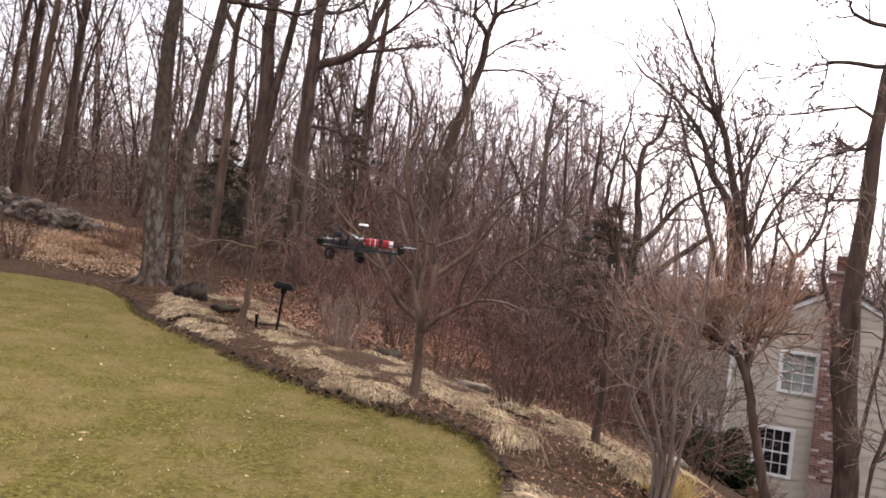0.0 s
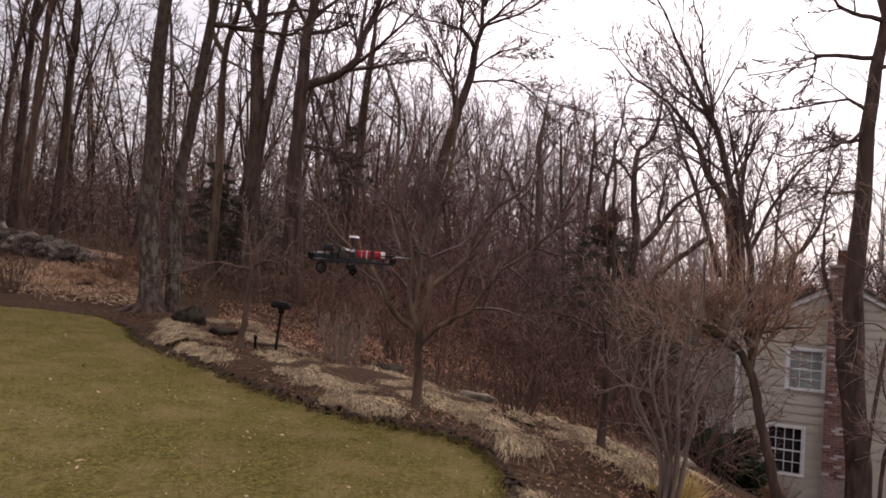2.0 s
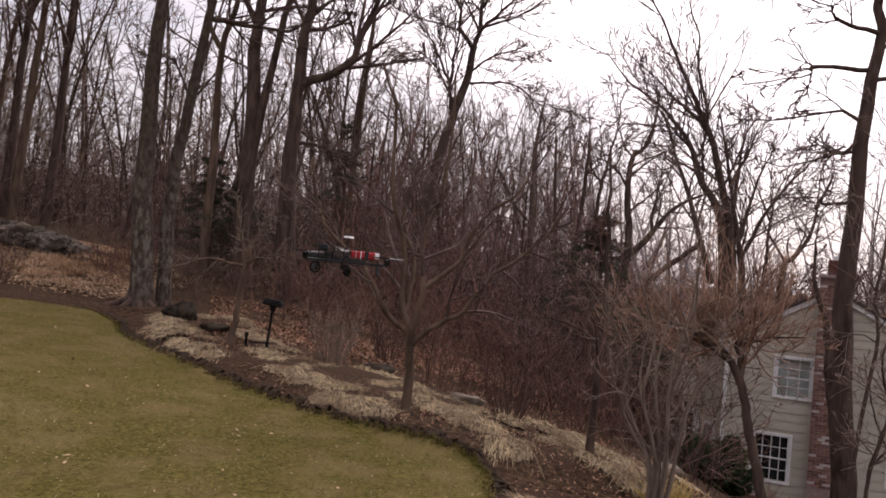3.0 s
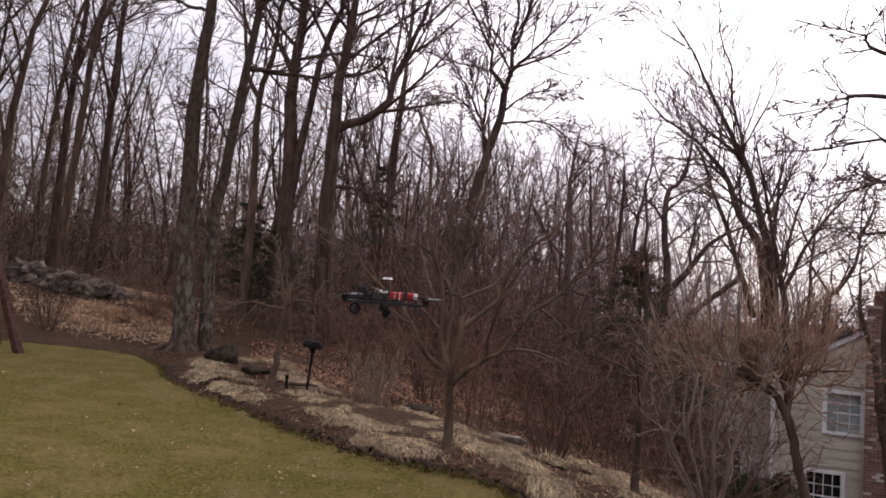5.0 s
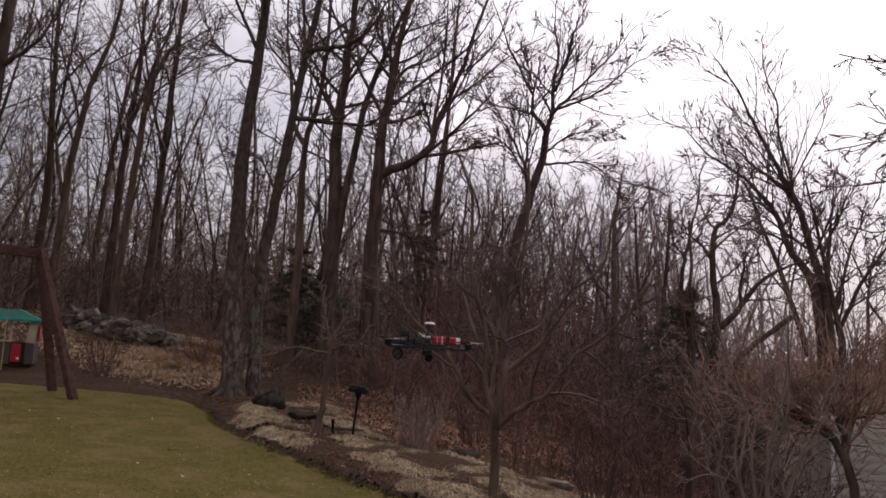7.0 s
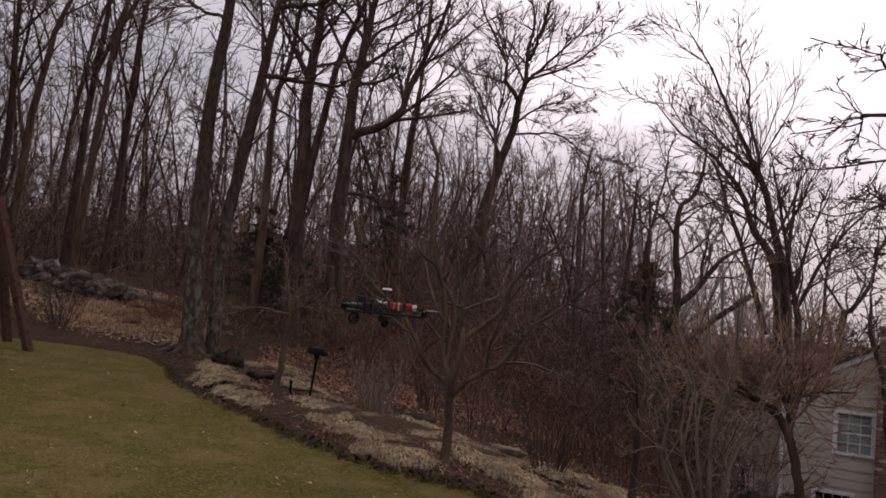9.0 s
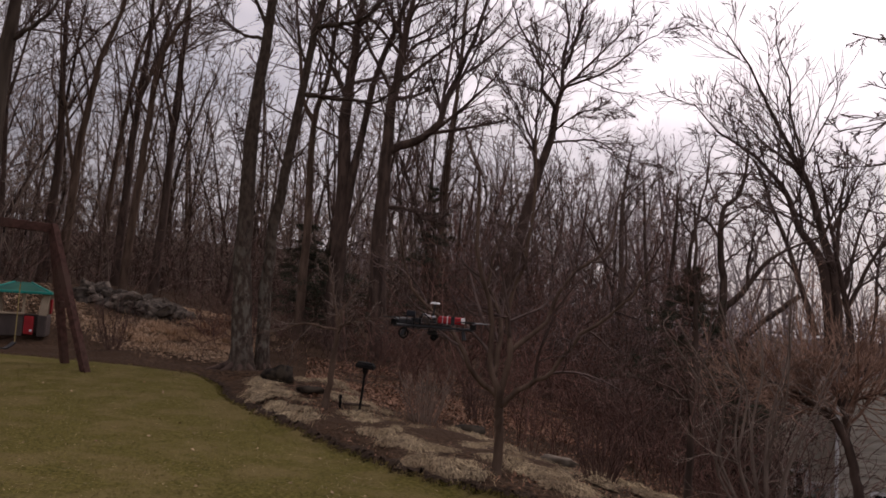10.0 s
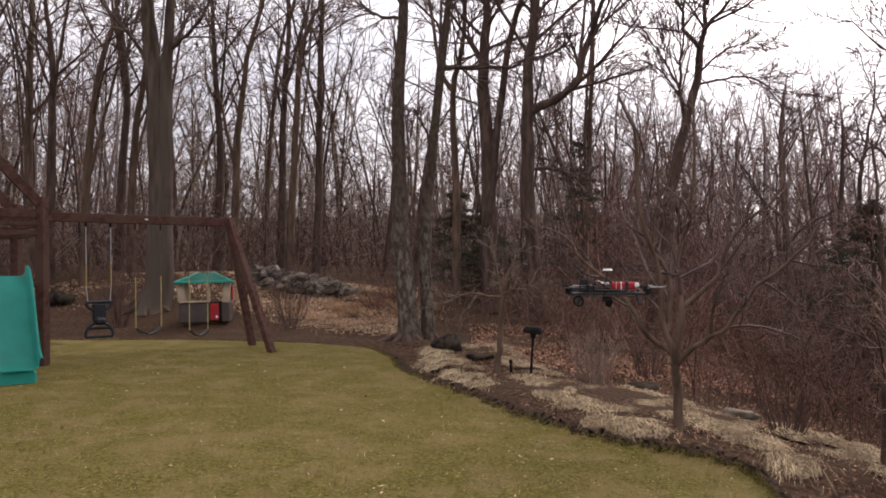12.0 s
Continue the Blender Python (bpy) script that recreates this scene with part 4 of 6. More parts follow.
FAR_WOOD = [(9, 0.25, 0.98, 38, 0.36, 0.45, 6, 0.14, 0.05), (6, 0.12, 0.95, 36, 0.55, 0.5, 5, 0.15, 0.03), (3, 0.15, 0.9, 30, 0.7, 0.6, 4, 0.14, 0.02)]
patterns = []
for k in range(8):
    rng = np.random.default_rng(200 + k)
    b = rng.normal(0, 0.45, 6)
    way = (-1) ** k
    patterns.append(tree("woodland_tree", "leafless woodland tree with a haze of fine twigs", "tree", foot(*along(24 - 5 * k, 36)),
                         [([(0, 0, 0), (b[0] * 0.3, b[1] * 0.3, 3), (b[2], b[3], 7), (b[4], b[5], 12)], 0.125 if k % 3 == 0 else 0.09, 0.012), ([(b[0] * 0.3, b[1] * 0.3, 3), (b[0] + 0.7 * way, b[1], 6), (b[0] + 1.4 * way, b[1] + 0.4, 11)], 0.06, 0.012)],
                         FAR_WOOD, 220 + k, M_DARKBARK if k % 2 else M_BARK, (M_TWIG, M_REDTWIG)[k % 2], group="woodland trees", rmin=0.0105))
rng = np.random.default_rng(77)
for k in range(50):
    az = -44 + 106 * ((k * 0.6180339) % 1.0)
    d = 27 + 32 * rng.random() ** 0.8
    if -34 < az < -6:
        # open sky behind the house
        continue
    x, y = along(az, d)
    fx, fy, fz = foot(x, y)
    up = skyline(az) * rng.uniform(0.75, 1.15)
    s = min(1.5, max(0.45, (d * math.tan(radians(up)) + 1.6 - fz) / 12.5))
    copy_thing(patterns[k % 8], pose(fx, fy, fz, 0, 0, rng.uniform(0, 360)) @ Matrix.Diagonal((s, s, s, 1)))


def in_wood(a0, a1, d0, d1):
    def place(rng):
        az = rng.uniform(a0, a1)
        return along(az, math.sqrt(rng.uniform(d0 * d0, d1 * d1)))
    return place


def wanderers(rng, S, h, n, lean, wander):
    """Rising stems from the feet S, each with its own lean."""
    D = np.column_stack([rng.normal(0, lean, len(S)), rng.normal(0, lean, len(S)), np.ones(len(S))])
    pts, bend = [S], rng.normal(0, 0.5 * wander, D.shape)
    for _ in range(n - 1):
        bend = 0.6 * bend + rng.normal(0, 0.5 * wander, D.shape)
        D = D / np.linalg.norm(D, axis=1, keepdims=True) + bend
        pts.append(pts[-1] + D / np.linalg.norm(D, axis=1, keepdims=True) * (h / (n - 1))[:, None])
    return np.stack(pts, 1)


def thicket(n, seed, place, low, high, mat, name, label, rmin, twigs=5, lean=0.4, wander=0.25, fine=3):
    """Tangled brush: many leaning stems with arching twigs, one mesh."""
    rng = np.random.default_rng(seed)
    xy = np.array([place(rng) for _ in range(n)])
    h = rng.uniform(low, high, n)
    P = wanderers(rng, np.column_stack([xy, land(xy[:, 0], xy[:, 1]) - 0.08]), h, 6, lean, wander)
    R = (0.004 + 0.0028 * h)[:, None] * np.linspace(1, 0.35, 6)[None]
    g = grow(rng, P, R, [(twigs, 0.12, 1, 50, 0.5, 0.55, 4, 0.3, 0.04), (fine, 0.2, 1, 44, 0.55, 0.6, 3, 0.25, 0.02)])
    return tagged(part(name, tubes(at_least(g, rmin), 3), mat), label, "brush", kind="stuff")


def far_wood(n, seed, place, low, high, mat, name, label, rmin):
    """Crowned trees too far off to tell apart, as high as the wood's skyline."""
    rng = np.random.default_rng(seed)
    xy = np.array([place(rng) for _ in range(n)])
    z = land(xy[:, 0], xy[:, 1])
    d, az = np.hypot(*xy.T), np.degrees(np.arctan2(-xy[:, 0], xy[:, 1]))
    up = np.array([skyline(a) for a in az]) * rng.uniform(low, high, n)
    h = np.maximum(3.5, d * np.tan(np.radians(up)) + 1.6 - z)
    P = wanderers(rng, np.column_stack([xy, z - 0.1]), h, 7, 0.06, 0.1)
    R = (0.012 + 0.007 * h)[:, None] * np.linspace(1, 0.2, 7)[None]
    g = grow(rng, P, R, [(9, 0.2, 1, 40, 0.34, 0.5, 4, 0.2, 0.06), (6, 0.15, 1, 40, 0.5, 0.55, 3, 0.25, 0.04), (2, 0.2, 1, 38, 0.7, 0.7, 2, 0.2, 0.02)])
    return tagged(part(name, tubes(at_least(g, rmin), 3), mat), label, "woods", kind="stuff")


# the farthest stands wear the twig colours with haze mixed in
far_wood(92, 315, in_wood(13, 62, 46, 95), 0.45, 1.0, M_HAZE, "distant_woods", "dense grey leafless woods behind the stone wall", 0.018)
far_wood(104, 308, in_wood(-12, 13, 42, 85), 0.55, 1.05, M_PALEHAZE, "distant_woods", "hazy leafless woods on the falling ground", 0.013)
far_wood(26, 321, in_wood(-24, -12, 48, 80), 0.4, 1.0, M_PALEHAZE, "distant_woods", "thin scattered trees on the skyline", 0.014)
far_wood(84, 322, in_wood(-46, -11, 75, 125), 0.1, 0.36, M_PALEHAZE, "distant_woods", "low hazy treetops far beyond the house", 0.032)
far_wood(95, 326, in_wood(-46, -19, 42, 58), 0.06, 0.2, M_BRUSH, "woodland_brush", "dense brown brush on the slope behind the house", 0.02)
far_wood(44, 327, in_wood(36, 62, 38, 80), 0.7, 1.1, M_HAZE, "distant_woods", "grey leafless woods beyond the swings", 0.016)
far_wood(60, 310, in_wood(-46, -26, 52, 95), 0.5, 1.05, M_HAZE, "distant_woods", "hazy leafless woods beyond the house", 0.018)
far_wood(36, 314, in_wood(-13, 6, 26, 42), 0.4, 0.9, M_REDTWIG, "young_woodland", "slender reddish trees rising above the brush", 0.007)
far_wood(68, 306, in_wood(6, 60, 26, 42), 0.4, 0.9, M_TWIG, "young_woodland", "thin grey young trees between the trunks", 0.009)


def poles(n, seed, place, low, high, mat, label, rmin):
    """Thin bare trunks that stand close in the depth of the wood."""
    rng = np.random.default_rng(seed)
    xy = np.array([place(rng) for _ in range(n)])
    h = rng.uniform(low, high, n)
    P = wanderers(rng, np.column_stack([xy, land(xy[:, 0], xy[:, 1]) - 0.1]), h, 8, 0.07, 0.09)
    R = rng.uniform(0.035, 0.1, n)[:, None] * np.linspace(1, 0.25, 8)[None]
    g = grow(rng, P, R, [(7, 0.35, 1, 44, 0.26, 0.5, 5, 0.2, 0.06), (5, 0.2, 1, 42, 0.5, 0.55, 3, 0.2, 0.03), (2, 0.2, 1, 40, 0.6, 0.7, 2, 0.2, 0.02)])
    return tagged(part("young_woodland", tubes(at_least(g, rmin), 3), mat), label, "woods", kind="stuff")


poles(95, 330, in_wood(5, 60, 24, 46), 7, 13, M_DARKBARK, "dark thin trunks standing close in the wood", 0.010)
poles(34, 331, in_wood(-12, 8, 20, 42), 5, 9.5, M_DARKBARK, "dark thin trunks on the falling ground", 0.008)
thicket(420, 301, in_wood(-4, 60, 23, 50), 1.6, 4.8, M_BRUSH, "woodland_brush", "dense brown brush and saplings under the trees", 0.008, fine=2)
thicket(420, 302, in_wood(-16, 6, 14, 34), 1.2, 4.0, M_REDBRUSH, "woodland_brush", "dense reddish-brown brush on the falling ground", 0.005, 6)
thicket(150, 303, in_wood(-9, 12, 12.8, 18), 0.5, 1.8, M_REDBRUSH, "woodland_brush", "thin leaning saplings along the wood's edge", 0.0035, 5, 0.3)
thicket(150, 323, in_wood(-15, 0.5, 9.8, 13), 0.35, 1.15, M_REDBRUSH, "woodland_brush", "thin upright reddish saplings behind the bed", 0.0026, 5, 0.16)
thicket(60, 324, in_wood(-17, -6.5, 11, 14.6), 1.0, 2.5, M_BRUSH, "woodland_brush", "grey-brown brush growing before the cedar", 0.0034, 6, 0.3)
thicket(150, 325, in_wood(-12, 0, 17, 29), 2.6, 4.6, M_DARKTWIG, "woodland_brush", "tall fine dark brush on the falling ground", 0.0055, 7, 0.3, 0.3, fine=4)
thicket(200, 313, in_wood(6, 22.5, 15.8, 22), 0.3, 1.4, M_BRUSH, "undergrowth", "low reddish-brown undergrowth between the trunks", 0.004, 5)
thicket(330, 311, in_wood(6, 52, 21.8, 36), 0.6, 2.8, M_BRUSH, "woodland_brush", "low tangled brush behind the stone wall", 0.006, 5)
thicket(410, 317, in_wood(-6, 60, 44, 90), 3.0, 7.5, M_BRUSH, "woodland_brush", "tall brush along the far hillside", 0.022, 5, 0.3, fine=2)
thicket(230, 318, in_wood(7, 60, 27, 42), 1.6, 5.5, M_TWIG, "woodland_brush", "thin grey brush between the trunks of the wood", 0.008, 6)
thicket(130, 304, in_wood(-44, -13, 40, 70), 2, 6.5, M_BRUSH, "woodland_brush", "tangled brush beyond the house", 0.014, fine=2)
thicket(90, 320, in_wood(-20, -12, 12, 24), 1.0, 3.2, M_BRUSH, "woodland_brush", "dark tangled brush above the house", 0.005, 6)


def evergreen(name, label, base, height, width, seed, boughs=110, bare=0.05, droop=-0.2, wild=0.35, needles=46, mat=None, leaf=1.0):
    """Boughs in uneven tiers, each a flat spray of short needles, with gaps between."""
    rng = np.random.default_rng(seed)
    ob = thing(name, label, "evergreen", Matrix.Translation(base))
    part("trunk", tubes([(spline([(0, 0, 0), (0.05, 0, height * 0.5), (0, 0, height)], 10)[None], np.linspace(0.09, 0.01, 10)[None])], 8), M_DARKBARK, ob)
    n = boughs
    t = bare + (0.98 - bare) * np.sort(rng.random(n)) ** 1.5
    a = np.arange(n) * 2.4 + rng.normal(0, 0.5, n)
    reach = width * np.minimum((1.02 - t) ** 1.15, 0.3 + t * 2.5) * (1 + rng.normal(0, wild, n)).clip(0.3, 1.7) + 0.08
    out = np.column_stack([np.cos(a), np.sin(a), np.zeros(n)])
    across = np.column_stack([-np.sin(a), np.cos(a), np.zeros(n)])
    S = np.column_stack([np.zeros((n, 2)), t * height])
    E = S + out * reach[:, None] + np.array([0, 0, 1]) * (droop * reach + rng.normal(0, 0.28, n) * reach)[:, None]
    mid = (S + E) / 2 + np.array([0, 0, 1]) * (0.10 * reach)[:, None]
    line = np.stack([S, mid, E], 1)
    for k in range(n):
        part("bough", tubes([(line[k:k + 1], np.array([[0.012, 0.008, 0.004]]))], 3), M_DARKBARK, ob)
    m = 9
    q = rng.uniform(0.2, 1.0, (n, m))[..., None]
    C = (1 - q) ** 2 * S[:, None] + 2 * q * (1 - q) * mid[:, None] + q ** 2 * E[:, None]
    side = rng.choice([-1.0, 1.0], (n, m))[..., None]
    D = out[:, None] * 0.75 + across[:, None] * side * 0.7 + rng.normal(0, 0.32, C.shape) + np.array([0, 0, -0.05])
    ln = (reach[:, None, None] * 0.42 * (1.15 - q * 0.7) + 0.06) * rng.uniform(0.6, 1.3, (n, m, 1))
    u = rng.random((n, m, needles, 1))
    F = C[:, :, None] + D[:, :, None] * ln[:, :, None] * u + rng.normal(0, 0.012, (n, m, needles, 3))
    d = D[:, :, None] * 0.5 + rng.normal(0, 0.6, F.shape)
    d /= np.linalg.norm(d, axis=3, keepdims=True)
    w = np.cross(d, rng.normal(0, 1, F.shape))
    w /= np.linalg.norm(w, axis=3, keepdims=True)
    tri = np.stack([F - w * 0.007 * leaf, F + w * 0.007 * leaf, F + d * leaf ** 0.5 * rng.uniform(0.03, 0.085, u.shape)], 3).reshape(-1, 3)
    part("foliage", mesh_of("foliage", tri, np.arange(len(tri)).reshape(-1, 3)), mat or M_NEEDLE, ob, "dark green needle sprays")
    return ob


evergreen("cedar_tree", "broad dark green cedar standing among bare brush", foot(*along(-11.6, 15.4)), 3.9, 2.1, 401, 130, 0.05, -0.15, 0.5)
evergreen("cedar_tree", "low dark cedar near the house", foot(*along(-14.6, 18.0)), 3.4, 1.7, 406, 90)
evergreen("hemlock_tree", "thin dark hemlock between the bare trunks", foot(*along(6.8, 21.5)), 4.6, 1.5, 402, 60, 0.1, 0.05, 0.85, 36)
evergreen("hemlock_tree", "dark hemlock behind the small ornamental tree", foot(*along(15.6, 21.0)), 2.9, 1.5, 403, 56, 0.15, -0.1, 0.7, 40)
evergreen("hemlock_tree", "low dark hemlock between two trunks", foot(*along(13.6, 20.6)), 2.5, 1.5, 407, 50, 0.05, -0.1, 0.6, 40)
evergreen("yew_bush", "dark green yew bush at the house's corner", foot(*along(-21.1, 23.3)), 1.55, 0.72, 404, 90, 0.0, 0.5, 0.4, mat=M_YEW, leaf=2.6)
# added bush: its dark mass stands in for shade under the yew and porch
evergreen("yew_bush", "low dark green bush added in place of the shade by the house", foot(*along(-18.6, 22.4)), 0.95, 0.95, 405, 80, 0.0, 0.35, 0.4, mat=M_YEW, leaf=2.6)


def stem_shrub(label, base, n, h, spread, seed, mat):
    rng = np.random.default_rng(seed)
    ob = thing("dormant_shrub", label, "shrub", Matrix.Translation(base))
    a, s = rng.uniform(0, 6.28, n), np.sqrt(rng.random(n))
    S = np.column_stack([np.cos(a) * s * 0.16, np.sin(a) * s * 0.16, np.zeros(n)])
    D = np.column_stack([np.cos(a) * s * spread, np.sin(a) * s * spread, np.ones(n)])
    hh = h * rng.uniform(0.55, 1.05, n)
    pts = [S]
    for _ in range(5):
        D = D + rng.normal(0, 0.05, D.shape)
        pts.append(pts[-1] + D / np.linalg.norm(D, axis=1, keepdims=True) * (hh / 5)[:, None])
    P, R = np.stack(pts, 1), np.full((n, 6), 0.005) * np.linspace(1, 0.45, 6)
    g = grow(rng, P, R, [(6, 0.3, 1, 26, 0.4, 0.65, 3, 0.12, 0.08)])
    for k in range(n):
        part("stem", tubes([(P[k:k + 1], R[k:k + 1])], 4), mat, ob)
    tagged(part("crown", tubes(at_least(g[1:], 0.002), 3), mat, ob), kind="stuff")
    return ob


stem_shrub("dormant shrub of thin upright grey-brown stems", foot(-1.2, 10.55), 46, 0.78, 0.4, 501, M_TWIG)
stem_shrub("dormant shrub of thin upright brown stems", foot(0.9, 8.6), 50, 0.62, 0.5, 502, M_BRUSH)
stem_shrub("dormant shrub of thin upright brown stems", foot(-0.55, 11.9), 36, 0.75, 0.35, 503, M_BRUSH)
stem_shrub("bare twiggy shrub on the bank before the stone wall", foot(*along(27.8, 16.8)), 34, 1.1, 0.5, 504, M_BRUSH)
stem_shrub("rust-coloured shrub at the end of the stone wall", foot(*along(21.6, 18.4)), 50, 0.55, 0.9, 506, M_RUST)
stem_shrub("rust-coloured shrub between the wall and the oak", foot(*along(20.4, 19.2)), 60, 0.6, 0.9, 507, M_RUST)
stem_shrub("small clump of golden dry ornamental grass", foot(2.16, 7.02), 70, 0.26, 0.9, 508, M_GOLD)
stem_shrub("small dark red-brown shrub by the house wall", foot(10.2, 23.6), 60, 0.9, 0.9, 509, M_RUST)
stem_shrub("bare twiggy shrub behind the swings", foot(*along(39.0, 18.5)), 60, 1.4, 0.45, 505, M_BRUSH)


# --- ground cover ---
def blades(n, seed, spot, length, width, lean, mat, name, label, category, segs=1):
    rng = np.random.default_rng(seed)
    xy = spot(rng, n)
    n = len(xy)
    S = np.column_stack([xy, land(xy[:, 0], xy[:, 1]) + 0.03])
    a = rng.uniform(0, 6.28, n)
    out = np.column_stack([np.cos(a), np.sin(a), np.zeros(n)])
    side = np.column_stack([-np.sin(a), np.cos(a), np.zeros(n)]) * width
    ln = length * rng.uniform(0.5, 1.3, n)
    tip = S + out * (ln * lean * rng.uniform(0.2, 1.2, n))[:, None] + np.array([0, 0, 1]) * ln[:, None]
    V = np.stack([S - side, S + side, tip], 1).reshape(-1, 3)
    return tagged(part(name, mesh_of(name, V, np.arange(3 * n).reshape(-1, 3)), mat), label, category, kind="stuff")


def lawn_spot(rng, n):
    az, d = np.radians(rng.uniform(-8, 50, n * 2)), 3.6 + 10.5 * rng.random(n * 2) ** 0.8
    p = np.column_stack([-np.sin(az) * d, np.cos(az) * d])
    return p[inside_lawn(p)][:n]


blades(80000, 601, lawn_spot, 0.008, 0.004, 4.5, M_BLADE, "grass", "short olive and straw-coloured grass blades of the lawn", "grass")


def fringe_spot(rng, n):
    k = rng.integers(0, len(RIM), n)
    return RIM[k] + rng.normal(0, 0.02, (n, 2))


blades(7000, 602, fringe_spot, 0.025, 0.004, 1.0, M_BLADE, "grass", "ragged grass along the lawn's cut edge", "grass")

blades(9000, 603, lawn_spot, 0.006, 0.0028, 5.0, M_STRAW, "dead_grass", "dry straw-coloured blades through the lawn", "grass")

# matted straw: arching blades in clumps along the bed
BED = spline(BERM, 200)[:, :2]
LOWER = spline([(0.75, 5.85, 0), (1.2, 5.75, 0), (1.9, 5.6, 0), (2.8, 5.2, 0)], 60)[:, :2]


def straw_spots(rng, edge):
    """Where the tussocks stand on the bed: in tiers along it, with bare mulch between them."""
    spots = []
    for u, v in zip(rng.random(2000), -0.55 + 2.1 * rng.random(2000) ** 1.2):
        v -= 0.4 * max(0.0, u - 0.55) / 0.45 * rng.random()
        q = BED[int(u * 199)] + rng.normal(0, 0.05, 2) + np.array([0.55, 0.8]) * (v - 0.3 * max(0.0, 1 - 1.6 * u))
        tiers = math.sin(v * 8.5 + 2.2 * math.sin(u * 19)) + 0.8 * math.sin(q[0] * 5.1 + q[1] * 2.3) + 0.6 * math.sin(q[0] * 11 - q[1] * 7)
        if tiers + rng.normal(0, 0.3) > 0.92 + 0.6 * max(0, v - 0.8) and ((edge - q) ** 2).sum(1).min() > 0.05 and all((q[0] - p[0]) ** 2 + (q[1] - p[1]) ** 2 > 0.008 for p in spots):
            spots.append(q)
    for _ in range(46):
        spots.append(LOWER[rng.integers(0, 60)] + rng.normal(0, 0.09, 2))
    return spots


def straw_mats():
    """The blades of the tussocks, which lie flat and fall to the lawn's side, and the matted straw under them."""
    rng = np.random.default_rng(611)
    edge = RIM[(RIM[:, 1] > 5) & (RIM[:, 0] > -7)]
    spots = straw_spots(rng, edge)
    V, F, base, n = [], [], 0, 84
    MV, MF = [], []
    ring = np.linspace(0, 2 * np.pi, 13)[:-1]
    for p in spots:
        near = edge[np.argmin(((edge - p) ** 2).sum(1))]
        fall = (near - p) / (np.linalg.norm(near - p) + 1e-6) * 0.55 + np.array([0.4, -0.1])
        fall /= np.linalg.norm(fall)
        wide, high = rng.uniform(0.06, 0.12), rng.uniform(0.02, 0.055)
        # the mat: a low uneven mound, longer along the fall
        k0 = len(MV) * 37
        q, dome = [p], [high * 0.85]
        for share in (0.45, 0.85, 1.25):
            rad = wide * share * (1 + rng.normal(0, 0.14, 12))
            q += list(p + np.outer(np.cos(ring) * rad * 1.35, fall) + np.outer(np.sin(ring) * rad, [-fall[1], fall[0]]))
            dome += list(high * 0.85 * (1 - (share / 1.25) ** 2) - 0.012 * (share > 1) + rng.normal(0, 0.007, 12))
        q = np.array(q)
        MV.append(np.column_stack([q, land(q[:, 0], q[:, 1]) + np.array(dome)]))
        for m in range(12):
            w = (m + 1) % 12
            MF.append((k0, k0 + 1 + m, k0 + 1 + w))
            for o in (1, 13):
                MF += [(k0 + o + m, k0 + o + 12 + m, k0 + o + 12 + w), (k0 + o + m, k0 + o + 12 + w, k0 + o + w)]
        r0 = rng.normal(0, wide * 0.9, (n, 2))
        a = np.arctan2(*(fall + r0 / wide * 0.3 + rng.normal(0, 0.4, (n, 2))).T[::-1])
        out = np.column_stack([np.cos(a), np.sin(a)])
        ln = rng.uniform(0.06, 0.19, n)
        side = np.column_stack([-out[:, 1], out[:, 0], np.zeros(n)]) * rng.uniform(0.0011, 0.0028, (n, 1))
        lift = high * np.exp(-(r0 ** 2).sum(1) / (2 * wide ** 2)) + rng.uniform(0.0, 0.012, n)
        rows = []
        for k, up in ((0, 0.8), (0.45, 1.1), (1.0, 0.15)):
            q = p + r0 + out * (ln * k)[:, None] + rng.normal(0, 0.004, (n, 2))
            c3 = np.column_stack([q, land(q[:, 0], q[:, 1]) - 0.002 + lift * up])
            rows += [c3 - side * (1 - 0.7 * k), c3 + side * (1 - 0.7 * k)]
        V.append(np.stack(rows, 1).reshape(-1, 3))
        i = np.arange(n)[:, None] * 6 + base
        for j in (0, 2):
            F.append(i + np.array([j, j + 1, j + 3, j + 2]))
        base += n * 6
    return mesh_of("straw", np.concatenate(V), np.concatenate(F)), smooth(mesh_of("thatch", np.concatenate(MV), np.array(MF)))


straw, thatch = straw_mats()
dead_grass = tagged(part("dead_ornamental_grass", straw, M_STRAW), "flattened mats of pale straw-coloured dead grass on the bed", "dead grass", kind="stuff")
tagged(part("thatch", thatch, M_THATCH, dead_grass), kind="stuff")


def fallen_leaves(n, seed, spot, size, label, lift=0.0, curl=0.5, mat=None):
    rng = np.random.default_rng(seed)
    xy = spot(rng, n)
    n = len(xy)
    C = np.column_stack([xy, land(xy[:, 0], xy[:, 1]) + lift + rng.uniform(-0.03, 0.012, n)])
    a = rng.uniform(0, 6.28, n)
    u = np.column_stack([np.cos(a), np.sin(a), rng.normal(0, curl, n)])
    v = np.column_stack([-np.sin(a), np.cos(a), rng.normal(0, curl, n)])
    s = size * rng.uniform(0.6, 1.3, (n, 1))
    V = np.stack([C - u * s, C - v * s * 0.55, C + u * s, C + v * s * 0.55], 1).reshape(-1, 3)
    return tagged(part("fallen_leaves", mesh_of("leaves", V, np.arange(4 * n).reshape(-1, 4)), mat or M_LEAF), label, "leaves", kind="stuff")


